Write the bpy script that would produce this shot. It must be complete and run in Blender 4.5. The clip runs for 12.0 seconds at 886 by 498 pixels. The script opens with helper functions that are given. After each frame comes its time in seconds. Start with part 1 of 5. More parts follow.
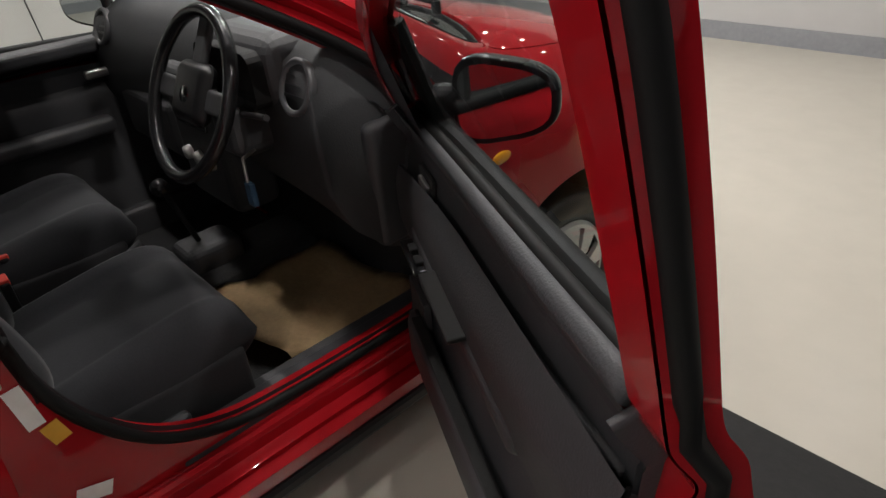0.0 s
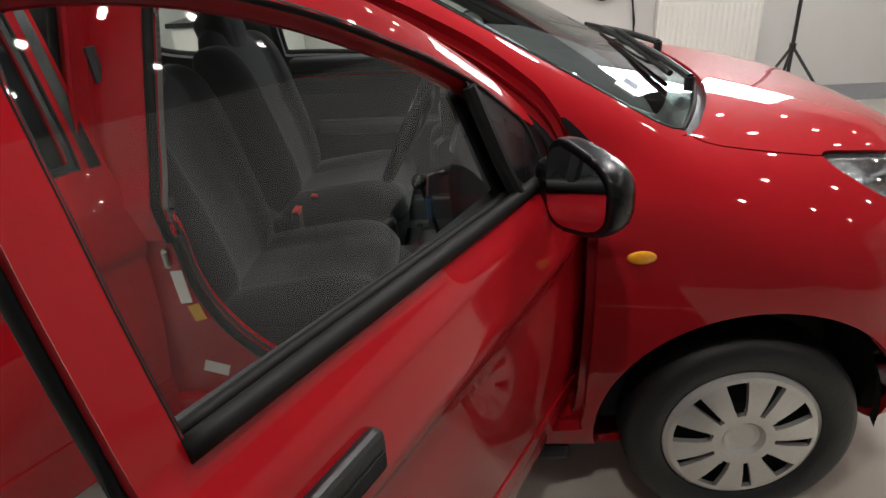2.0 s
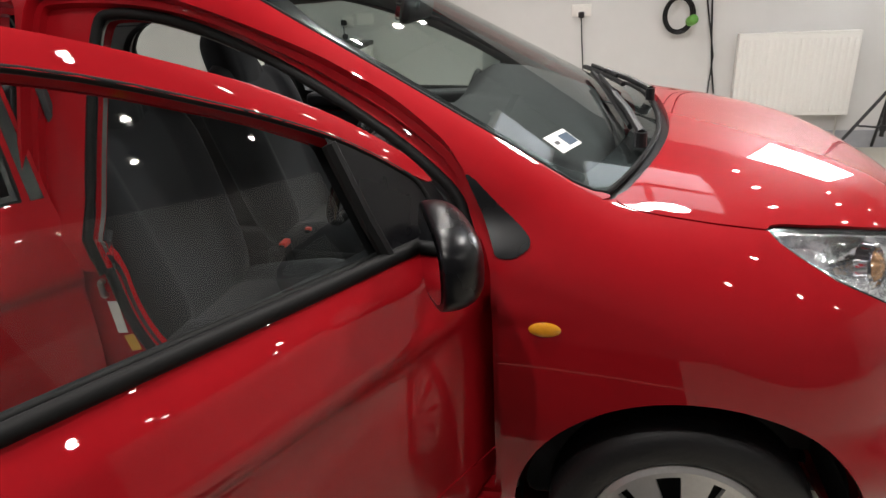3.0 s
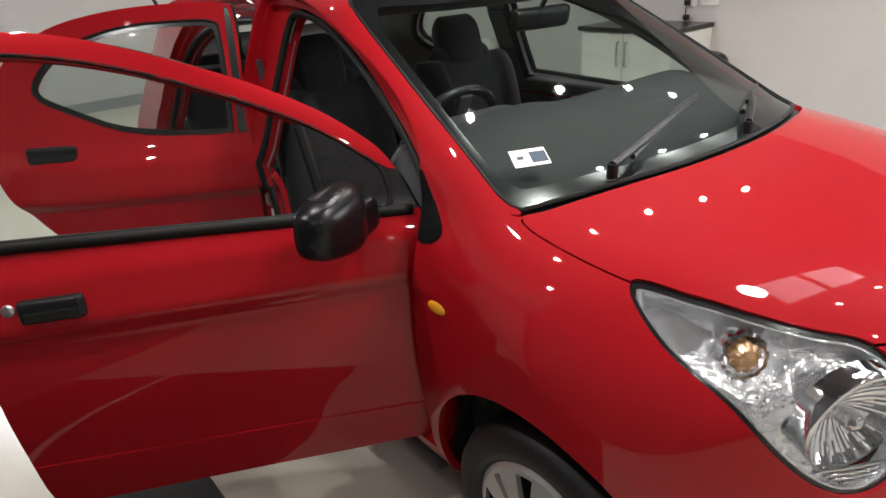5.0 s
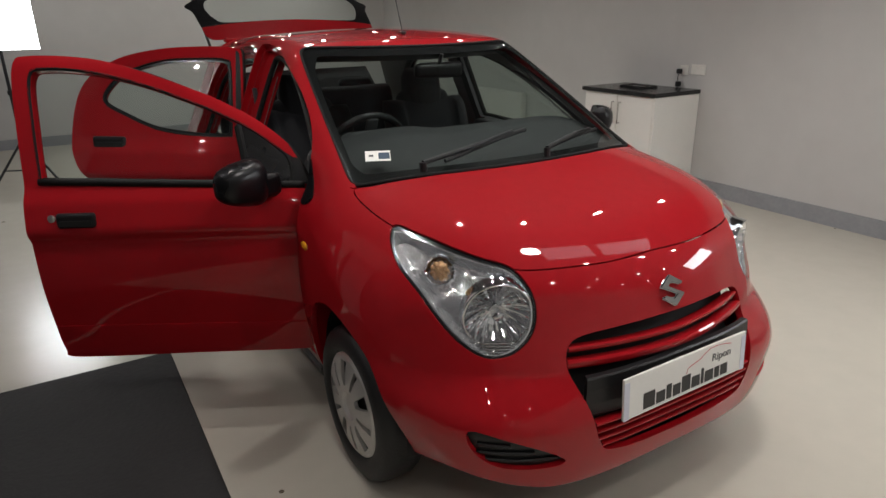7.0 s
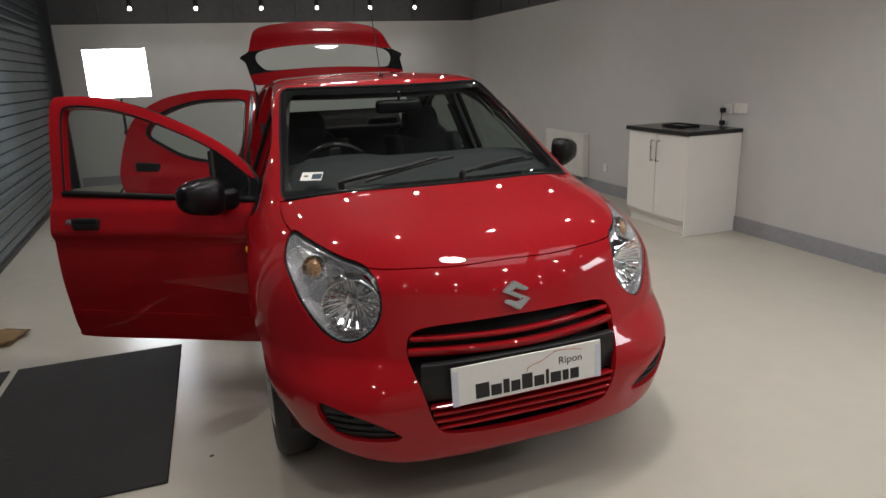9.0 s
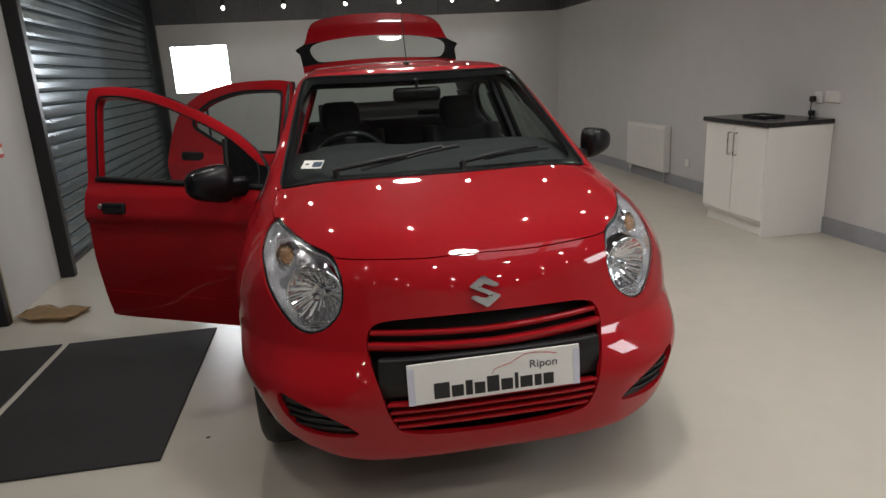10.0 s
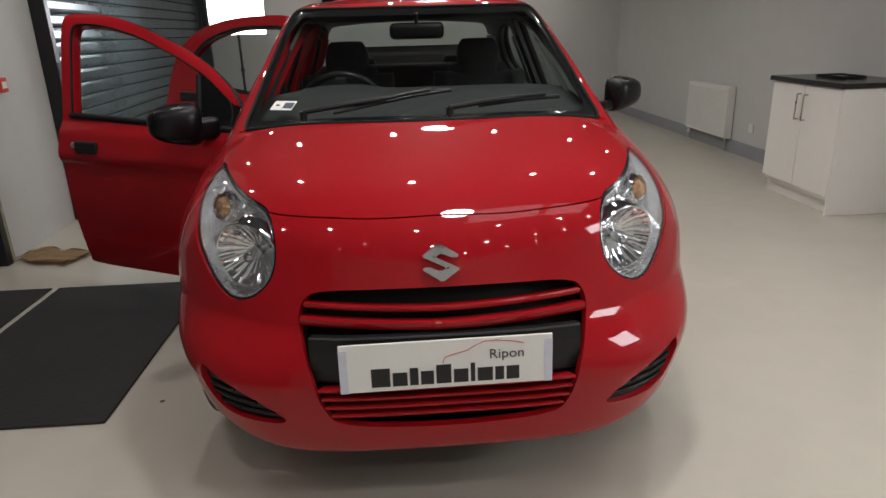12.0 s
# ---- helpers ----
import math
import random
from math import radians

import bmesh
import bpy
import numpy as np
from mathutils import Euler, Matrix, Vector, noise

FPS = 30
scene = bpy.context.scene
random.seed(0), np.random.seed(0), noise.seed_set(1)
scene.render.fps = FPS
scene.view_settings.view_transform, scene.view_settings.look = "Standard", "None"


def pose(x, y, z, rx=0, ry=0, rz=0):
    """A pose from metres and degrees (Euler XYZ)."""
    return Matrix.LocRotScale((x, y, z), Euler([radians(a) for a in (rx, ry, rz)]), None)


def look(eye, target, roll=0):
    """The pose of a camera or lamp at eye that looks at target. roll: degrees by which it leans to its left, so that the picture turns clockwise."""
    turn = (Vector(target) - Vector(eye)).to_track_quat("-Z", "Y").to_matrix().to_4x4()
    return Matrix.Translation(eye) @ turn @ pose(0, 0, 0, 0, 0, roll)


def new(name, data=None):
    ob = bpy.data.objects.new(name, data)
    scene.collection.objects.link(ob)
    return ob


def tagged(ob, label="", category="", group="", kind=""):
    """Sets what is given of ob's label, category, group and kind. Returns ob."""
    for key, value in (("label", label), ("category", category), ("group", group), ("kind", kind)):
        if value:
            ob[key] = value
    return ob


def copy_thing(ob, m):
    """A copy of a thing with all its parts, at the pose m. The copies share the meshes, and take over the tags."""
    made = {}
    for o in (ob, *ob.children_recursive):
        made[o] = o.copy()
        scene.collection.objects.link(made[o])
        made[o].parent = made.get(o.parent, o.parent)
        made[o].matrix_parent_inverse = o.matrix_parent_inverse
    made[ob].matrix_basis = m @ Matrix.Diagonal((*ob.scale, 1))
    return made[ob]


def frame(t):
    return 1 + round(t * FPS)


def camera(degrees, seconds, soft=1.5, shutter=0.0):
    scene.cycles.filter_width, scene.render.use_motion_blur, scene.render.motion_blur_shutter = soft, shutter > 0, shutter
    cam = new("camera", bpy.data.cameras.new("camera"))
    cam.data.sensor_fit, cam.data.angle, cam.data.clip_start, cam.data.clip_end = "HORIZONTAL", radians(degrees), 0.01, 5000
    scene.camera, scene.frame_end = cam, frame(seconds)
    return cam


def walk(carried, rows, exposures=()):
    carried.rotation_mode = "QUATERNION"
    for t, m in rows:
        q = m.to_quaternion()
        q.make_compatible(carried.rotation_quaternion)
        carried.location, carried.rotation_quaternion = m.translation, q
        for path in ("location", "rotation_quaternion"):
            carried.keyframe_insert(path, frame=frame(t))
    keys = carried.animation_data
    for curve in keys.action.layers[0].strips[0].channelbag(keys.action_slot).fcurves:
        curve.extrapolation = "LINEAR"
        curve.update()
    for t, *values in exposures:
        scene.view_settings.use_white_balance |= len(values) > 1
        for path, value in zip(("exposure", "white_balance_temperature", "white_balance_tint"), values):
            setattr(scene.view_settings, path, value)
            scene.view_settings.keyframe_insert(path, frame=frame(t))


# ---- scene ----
cam = camera(69.2, 12.0)
PATH = [
    (0, (-1.75, 1.295, 1.383), (-0.451, 0.184, 0.344), -5.4),
    (0.2, (-1.805, 1.24, 1.376), (-0.402, 0.241, 0.36), -5.8),
    (0.5, (-1.853, 1.123, 1.388), (-0.329, 0.241, 0.438), -6.1),
    (0.8, (-1.85, 0.973, 1.411), (-0.183, 0.349, 0.5), -4.8),
    (1, (-1.85, 0.915, 1.424), (-0.125, 0.47, 0.517), -5.9),
    (1.5, (-1.9, 0.826, 1.408), (-0.103, 0.641, 0.544), -4.5),
    (2, (-1.996, 0.62, 1.398), (-0.205, 0.728, 0.517), -3.2),
    (2.5, (-1.957, 0.42, 1.378), (-0.167, 0.636, 0.508), -3.0),
    (3, (-1.865, 0.215, 1.416), (-0.085, 0.646, 0.615), -3.6),
    (3.5, (-1.865, -0.016, 1.42), (-0.178, 0.718, 0.635), -2.2),
    (3.7, (-1.868, -0.093, 1.428), (-0.245, 0.748, 0.616), -4.0),
    (5.5, (-1.516, -0.999, 1.52), (-0.472, 0.497, 0.701), -3.0),
    (6, (-1.522, -1.263, 1.51), (-0.478, 0.248, 0.717), -3.6),
    (6.5, (-1.553, -1.536, 1.532), (-0.544, 0.026, 0.796), -1.8),
    (7, (-1.48, -1.802, 1.528), (-0.518, -0.184, 0.851), -0.9),
    (7.1, (-1.464, -1.829, 1.534), (-0.515, -0.203, 0.861), -0.8),
    (7.2, (-1.452, -1.856, 1.546), (-0.527, -0.22, 0.861), -1.7),
    (8.8, (-0.978, -2.447, 1.497), (-0.339, -0.629, 0.961), -1.9),
    (9, (-0.874, -2.455, 1.48), (-0.25, -0.632, 0.943), -2.1),
    (9.5, (-0.651, -2.452, 1.453), (-0.192, -0.59, 0.886), -2.5),
    (10, (-0.428, -2.469, 1.42), (-0.118, -0.568, 0.884), -3.0),
    (10.5, (-0.253, -2.474, 1.399), (0.007, -0.564, 0.865), -1.7),
    (11, (-0.137, -2.342, 1.335), (0.077, -0.45, 0.726), -0.4),
    (11.5, (-0.099, -2.206, 1.333), (0.042, -0.309, 0.714), -0.9),
    (12, (-0.097, -2.171, 1.318), (0.023, -0.282, 0.67), -1.6),
]
walk(cam, [(t, look(e, g, r)) for t, e, g, r in PATH], [(0, 0.88), (0.6, 0.70), (1.0, 0.78), (1.5, 0.87), (2.5, 1.06), (3.7, 1.13), (5.5, 1.04), (6.0, 0.83), (6.5, 0.50), (7.2, 0.19), (9.0, 0.15), (9.5, 0.06), (10.5, 0.12), (12, 0.17)])

# ---- world and lights ----
world = bpy.data.worlds.new("world")
scene.world = world
world.use_nodes = True
world.node_tree.nodes["Background"].inputs[0].default_value = (0.6, 0.65, 0.75, 1)
world.node_tree.nodes["Background"].inputs[1].default_value = 0.02


def lamp(kind, m, watts, colour=(1, 0.957, 0.922), size=0.1, size_y=None, shape="RECTANGLE"):
    data = bpy.data.lights.new("lamp_light", kind)
    data.energy, data.color = watts, colour
    if kind == "AREA":
        data.shape, data.size, data.size_y = shape, size, size_y or size
    else:
        data.shadow_soft_size = size
    if kind == "SPOT":
        data.spot_size, data.spot_blend = radians(140), 1.0
    ob = new("lamp_light", data)
    ob.matrix_basis = m
    return ob


# ---- materials ----
def mat(name, col, rough=0.5, metal=0.0, coat=0.0, var=0.06, scale=6.0, bump=0.0, bscale=80.0, rvar=0.08, spec=0.5, tint=None, sheen=0.0):
    m = bpy.data.materials.new(name)
    m.use_nodes = True
    nt = m.node_tree
    n, lk = nt.nodes, nt.links
    b = n["Principled BSDF"]
    tc = n.new("ShaderNodeTexCoord")
    big, fine = n.new("ShaderNodeTexNoise"), n.new("ShaderNodeTexNoise")
    for t, s in ((big, scale), (fine, scale * 9)):
        t.inputs["Scale"].default_value, t.inputs["Detail"].default_value = s, 4
        lk.new(tc.outputs["Object"], t.inputs["Vector"])
    add = n.new("ShaderNodeMath")
    add.operation = "ADD"
    lk.new(big.outputs["Fac"], add.inputs[0])
    lk.new(fine.outputs["Fac"], add.inputs[1])
    mix = n.new("ShaderNodeMapRange")
    mix.inputs["From Min"].default_value, mix.inputs["From Max"].default_value = 0.7, 1.3
    lk.new(add.outputs[0], mix.inputs["Value"])
    cm = n.new("ShaderNodeMix")
    cm.data_type = "RGBA"
    lo = [c * (1 - var) for c in col]
    hi = [min(1, c * (1 + var)) for c in (tint or col)]
    cm.inputs[6].default_value, cm.inputs[7].default_value = (*lo, 1), (*hi, 1)
    lk.new(mix.outputs[0], cm.inputs[0])
    lk.new(cm.outputs[2], b.inputs["Base Color"])
    rm = n.new("ShaderNodeMapRange")
    rm.inputs["To Min"].default_value, rm.inputs["To Max"].default_value = max(0.02, rough - rvar), min(1, rough + rvar)
    lk.new(big.outputs["Fac"], rm.inputs["Value"])
    lk.new(rm.outputs[0], b.inputs["Roughness"])
    b.inputs["Metallic"].default_value = metal
    b.inputs["Specular IOR Level"].default_value = spec
    b.inputs["Coat Weight"].default_value = coat
    b.inputs["Coat Roughness"].default_value = 0.03
    b.inputs["Sheen Weight"].default_value = sheen
    if bump:
        bt = n.new("ShaderNodeTexNoise")
        bt.inputs["Scale"].default_value, bt.inputs["Detail"].default_value = bscale, 3
        lk.new(tc.outputs["Object"], bt.inputs["Vector"])
        bp = n.new("ShaderNodeBump")
        bp.inputs["Strength"].default_value, bp.inputs["Distance"].default_value = bump, 0.004
        lk.new(bt.outputs["Fac"], bp.inputs["Height"])
        lk.new(bp.outputs[0], b.inputs["Normal"])
    return m


def glass(name, tint, gloss=0.02, ior=1.5):
    m = bpy.data.materials.new(name)
    m.use_nodes = True
    nt = m.node_tree
    n, lk = nt.nodes, nt.links
    n.remove(n["Principled BSDF"])
    tr, gl, lw, pw, ma, mx = (n.new("ShaderNode" + k) for k in ("BsdfTransparent", "BsdfGlossy", "LayerWeight", "Math", "Math", "MixShader"))
    tr.inputs[0].default_value = (*tint, 1)
    gl.inputs["Roughness"].default_value = gloss
    f0 = ((ior - 1) / (ior + 1)) ** 2
    lw.inputs["Blend"].default_value = 0.5
    pw.operation, pw.inputs[1].default_value = "POWER", 5.0
    ma.operation, ma.inputs[1].default_value, ma.inputs[2].default_value = "MULTIPLY_ADD", 1 - 1.35 * f0, 1.35 * f0
    lk.new(lw.outputs["Facing"], pw.inputs[0])
    lk.new(pw.outputs[0], ma.inputs[0])
    lk.new(ma.outputs[0], mx.inputs[0])
    lk.new(tr.outputs[0], mx.inputs[1])
    lk.new(gl.outputs[0], mx.inputs[2])
    lk.new(mx.outputs[0], n["Material Output"].inputs[0])
    return m


def glow(name, col, strength):
    m = bpy.data.materials.new(name)
    m.use_nodes = True
    b = m.node_tree.nodes["Principled BSDF"]
    b.inputs["Base Color"].default_value = (*col, 1)
    b.inputs["Emission Color"].default_value = (*col, 1)
    b.inputs["Emission Strength"].default_value = strength
    return m


RED = mat("red_paint", (0.34, 0.006, 0.011), 0.5, 0.0, 1.0, 0.04, 3, rvar=0.03, spec=0.04)
RED.node_tree.nodes["Principled BSDF"].inputs["Coat IOR"].default_value = 1.42
RED.node_tree.nodes["Principled BSDF"].inputs["Coat Roughness"].default_value = 0.012
BLACK = mat("black_plastic", (0.011, 0.011, 0.012), 0.38, bump=0.12, bscale=400, spec=0.35)
GLOSSBLACK = mat("black_satin_plastic", (0.012, 0.012, 0.013), 0.22, rvar=0.05)
SEAL = mat("rubber_seal", (0.006, 0.006, 0.006), 0.6, spec=0.2)
TYRE = mat("tyre_rubber", (0.011, 0.011, 0.012), 0.52, bump=0.3, bscale=90)
DASH = mat("dash_grey_plastic", (0.025, 0.026, 0.028), 0.7, var=0.1, bump=0.3, bscale=260)
MIRRORCASE = mat("black_mirror_plastic", (0.005, 0.005, 0.006), 0.28, bump=0.04, bscale=500, spec=0.28)
VENT = mat("dark_satin_grey", (0.06, 0.06, 0.063), 0.4)
SILVER = mat("silver_wheel_paint", (0.56, 0.55, 0.53), 0.34, 0.55, 0.3, 0.05, 12)
CHROME = mat("chrome", (0.70, 0.71, 0.72), 0.06, 1.0, rvar=0.03)
REFLECTOR = mat("reflector_chrome", (0.90, 0.91, 0.93), 0.09, 1.0, var=0.08, scale=14, rvar=0.04)
LAMPSILVER = mat("silvered_lamp_plastic", (0.86, 0.87, 0.89), 0.13, 0.80, 0.0, 0.12, 30, bump=1.0, bscale=34, rvar=0.04)
AMBER = mat("amber_plastic", (0.85, 0.36, 0.02), 0.15, 0, 0.6, 0.1, 60)
AMBERDULL = mat("amber_bulb_cover", (0.66, 0.40, 0.22), 0.08, 0.6, 0.6, 0.3, 60, bump=0.8, bscale=150)
# near-black for black parts, and for slabs painted as the shade of hollows
DARK = mat("black_part_and_recess_shade", (0.006, 0.006, 0.006), 0.8)
PLATE = mat("plate_white", (0.80, 0.79, 0.76), 0.35, 0, 0.2, 0.02, 10)
PLATETAB = mat("plate_tape_grey", (0.62, 0.63, 0.72), 0.35)
INK = mat("black_ink", (0.012, 0.012, 0.014), 0.4)
REDINK = mat("red_ink", (0.5, 0.02, 0.03), 0.4)
GREYINK = mat("grey_ink", (0.06, 0.06, 0.065), 0.4)
FABRIC = mat("seat_fabric", (0.019, 0.0195, 0.023), 0.9, var=0.2, scale=30, bump=0.06, bscale=120, sheen=0.12)
FABRICSIDE = mat("seat_side_fabric", (0.016, 0.016, 0.018), 0.9, var=0.2, scale=30, bump=0.06, bscale=120, sheen=0.1)
CARPET = mat("carpet", (0.021, 0.021, 0.022), 0.95, var=0.3, scale=40, bump=0.8, bscale=250)
TRIM = mat("dark_trim", (0.040, 0.040, 0.043), 0.55, bump=0.2, bscale=300)
TRIMGREY = mat("grey_door_trim", (0.034, 0.035, 0.038), 0.55, bump=0.25, bscale=260)
LINER = mat("headliner_cloth", (0.20, 0.195, 0.185), 0.9, bump=0.2, bscale=300)
PILLAR = mat("pillar_trim", (0.14, 0.14, 0.135), 0.6, bump=0.1, bscale=300)
PAPER = mat("brown_paper", (0.46, 0.32, 0.17), 0.8, var=0.12, scale=9, bump=0.5, bscale=30)
WHITEPAPER = mat("white_paper", (0.78, 0.78, 0.74), 0.6)
NAVY = mat("navy_print", (0.02, 0.05, 0.09), 0.5)
YELLOW = mat("yellow_label", (0.75, 0.40, 0.04), 0.5)
BUCKLE = mat("red_buckle", (0.65, 0.05, 0.03), 0.4)
GREENPLUG = mat("green_plastic", (0.10, 0.28, 0.04), 0.4)
METAL = mat("bare_metal", (0.55, 0.54, 0.52), 0.3, 1.0)
MIRROR = mat("mirror_glass", (0.75, 0.78, 0.80), 0.02, 1.0, var=0.0, rvar=0.0)
SCREEN = glass("windscreen_glass", (0.58, 0.66, 0.63))
SIDEGLASS = glass("side_glass", (0.84, 0.89, 0.87))
CLEAR = glass("clear_lens", (0.95, 0.96, 0.97), 0.01, 1.45)
WALL = mat("white_wall_paint", (0.57, 0.565, 0.555), 0.7, var=0.03, scale=0.6, bump=0.12, bscale=14)
SKIRT = mat("grey_skirting_paint", (0.30, 0.31, 0.33), 0.45, var=0.08, scale=4)
CLAD = mat("dark_cladding_paint", (0.085, 0.085, 0.092), 0.6, var=0.15, scale=2)
SHUTTER = mat("grey_shutter_paint", (0.13, 0.165, 0.19), 0.22, 0.45, var=0.12, scale=3, bump=0.1, bscale=12)
STEELBLACK = mat("black_steel_paint", (0.012, 0.012, 0.014), 0.4)
GALV = mat("galvanised_edge", (0.45, 0.40, 0.22), 0.4, 0.3, var=0.2)
MATRUBBER = mat("black_rubber_mat", (0.011, 0.0105, 0.0105), 0.75, var=0.25, scale=5, bump=0.5, bscale=60)
UNIT = mat("white_laminate", (0.80, 0.79, 0.75), 0.35, var=0.02)
WORKTOP = mat("black_worktop", (0.014, 0.014, 0.015), 0.25, var=0.3, scale=40)
RADWHITE = mat("white_radiator_enamel", (0.76, 0.75, 0.72), 0.35, var=0.02)
SOCKETW = mat("white_socket_plastic", (0.75, 0.74, 0.70), 0.35)
BULB = glow("lit_bulb", (1, 0.93, 0.82), 55)
ROOFGLOW = glow("roof_light_sheet", (0.85, 0.92, 1), 1.3)
PANEL = glow("lit_panel", (1, 0.98, 0.95), 9)
STANDPANEL = glow("lit_stand_panel", (0.95, 0.97, 1), 12)


def floor_material():
    """Worn cream epoxy paint: cloudy stains, scuffs, specks and uneven gloss."""
    m = mat("cream_floor_paint", (0.52, 0.49, 0.42), 0.27, 0, 0.0, 0.035, 0.8, rvar=0.0)
    n, lk = m.node_tree.nodes, m.node_tree.links
    b = n["Principled BSDF"]
    src = b.inputs["Base Color"].links[0].from_socket
    tc = n.new("ShaderNodeTexCoord")
    st = n.new("ShaderNodeTexNoise")
    st.inputs["Scale"].default_value, st.inputs["Detail"].default_value, st.inputs["Distortion"].default_value = 0.9, 3, 0.0
    lk.new(tc.outputs["Object"], st.inputs["Vector"])
    rp = n.new("ShaderNodeMapRange")
    rp.interpolation_type = "SMOOTHERSTEP"
    rp.inputs["From Min"].default_value, rp.inputs["From Max"].default_value = 0.35, 0.75
    rp.inputs["To Max"].default_value = 0.07
    lk.new(st.outputs["Fac"], rp.inputs["Value"])
    mx = n.new("ShaderNodeMix")
    mx.data_type = "RGBA"
    lk.new(rp.outputs[0], mx.inputs[0])
    lk.new(src, mx.inputs[6])
    mx.inputs[7].default_value = (0.27, 0.25, 0.21, 1)
    sp = n.new("ShaderNodeTexVoronoi")
    sp.inputs["Scale"].default_value = 1.7
    lk.new(tc.outputs["Object"], sp.inputs["Vector"])
    lt = n.new("ShaderNodeMath")
    lt.operation = "LESS_THAN"
    lt.inputs[1].default_value = 0.028
    lk.new(sp.outputs["Distance"], lt.inputs[0])
    m2 = n.new("ShaderNodeMix")
    m2.data_type = "RGBA"
    lk.new(lt.outputs[0], m2.inputs[0])
    lk.new(mx.outputs[2], m2.inputs[6])
    m2.inputs[7].default_value = (0.13, 0.11, 0.08, 1)
    lk.new(m2.outputs[2], b.inputs["Base Color"])
    return m


FLOOR = floor_material()


# ---- building helpers ----
def finish(name, me, material, parent=None, label="", smooth=False, m=None):
    me.materials.append(material)
    if smooth:
        me.polygons.foreach_set("use_smooth", [True] * len(me.polygons))
    ob = new(name, me)
    if parent:
        ob.parent = parent
    if m is not None:
        ob.matrix_basis = m
    return tagged(ob, label)


def part(name, bm, material, parent=None, label="", smooth=False, m=None):
    """Links a bmesh as one mesh object under a thing or a part."""
    me = bpy.data.meshes.new(name)
    bm.normal_update()
    bm.to_mesh(me)
    bm.free()
    return finish(name, me, material, parent, label, smooth, m)


def thing(name, label, category, m=None, group="", kind=""):
    ob = new(name)
    ob.empty_display_size = 0.1
    if m is not None:
        ob.matrix_basis = m
    return tagged(ob, label, category, group, kind)


def box(bm, lo, hi, bevel=0.0, seg=2, m=None):
    """A box from corner lo to corner hi, with rounded edges."""
    r = bmesh.ops.create_cube(bm, size=1)["verts"]
    c, s = [(a + b) / 2 for a, b in zip(lo, hi)], [b - a for a, b in zip(lo, hi)]
    for v in r:
        v.co = Vector(c[i] + v.co[i] * s[i] for i in range(3))
    if bevel:
        out = bmesh.ops.bevel(bm, geom=list({e for v in r for e in v.link_edges}), offset=bevel, segments=seg, profile=0.5, affect="EDGES")
        r = list({v for f in out["faces"] for v in f.verts} | {v for v in r if v.is_valid})
    if m is not None:
        bmesh.ops.transform(bm, matrix=m, verts=r)
    return r


def boxed(lo, hi, bevel=0.0, seg=2, m=None):
    bm = bmesh.new()
    box(bm, lo, hi, bevel, seg, m)
    return bm


def rod(bm, a, b, r0, r1=None, seg=12):
    a, b = Vector(a), Vector(b)
    d = b - a
    v = bmesh.ops.create_cone(bm, cap_ends=True, segments=seg, radius1=r0, radius2=r1 or r0, depth=d.length)["verts"]
    bmesh.ops.transform(bm, matrix=Matrix.Translation((a + b) / 2) @ d.to_track_quat("Z", "Y").to_matrix().to_4x4(), verts=v)
    return v


def rods(r, *pts, seg=10):
    bm = bmesh.new()
    for a, b in zip(pts, pts[1:]):
        rod(bm, a, b, r, seg=seg)
    return bm


def lathe(bm, profile, seg=48, m=None):
    """Turns (radius, height) pairs round the local z axis."""
    rings = []
    for r, h in profile:
        rings.append([bm.verts.new((r * math.cos(2 * math.pi * i / seg), r * math.sin(2 * math.pi * i / seg), h)) for i in range(seg)])
    for p, q in zip(rings, rings[1:]):
        for i in range(seg):
            j = (i + 1) % seg
            bm.faces.new((p[i], p[j], q[j], q[i]))
    if m is not None:
        bmesh.ops.transform(bm, matrix=m, verts=[v for r in rings for v in r])
    return rings


def prism(outline, depth, bevel=0.0):
    """A flat outline in local x, y drawn out along z."""
    bm = bmesh.new()
    f = bm.faces.new([bm.verts.new((x, y, 0)) for x, y in outline])
    r = bmesh.ops.extrude_face_region(bm, geom=[f])
    bmesh.ops.translate(bm, vec=(0, 0, depth), verts=[v for v in r["geom"] if isinstance(v, bmesh.types.BMVert)])
    bmesh.ops.recalc_face_normals(bm, faces=bm.faces)
    if bevel:
        bmesh.ops.bevel(bm, geom=list(bm.edges), offset=bevel, segments=2, affect="EDGES")
    return bm


def tube(pts, radius, seg=8, closed=False):
    """A round tube along points."""
    bm = bmesh.new()
    pts = [Vector(p) for p in pts]
    rings = []
    n = len(pts)
    for i, p in enumerate(pts):
        a, b = (pts[i - 1], pts[(i + 1) % n]) if closed else (pts[max(0, i - 1)], pts[min(n - 1, i + 1)])
        q = (b - a).to_track_quat("Z", "Y")
        rings.append([bm.verts.new(p + q @ Vector((radius * math.cos(2 * math.pi * k / seg), radius * math.sin(2 * math.pi * k / seg), 0))) for k in range(seg)])
    for i in range(n if closed else n - 1):
        p, q = rings[i], rings[(i + 1) % n]
        off = min(range(seg), key=lambda o: (p[0].co - q[o].co).length)
        for k in range(seg):
            bm.faces.new((p[k], p[(k + 1) % seg], q[(k + 1 + off) % seg], q[(k + off) % seg]))
    if not closed:
        bm.faces.new(rings[0][::-1])
        bm.faces.new(rings[-1])
    return bm


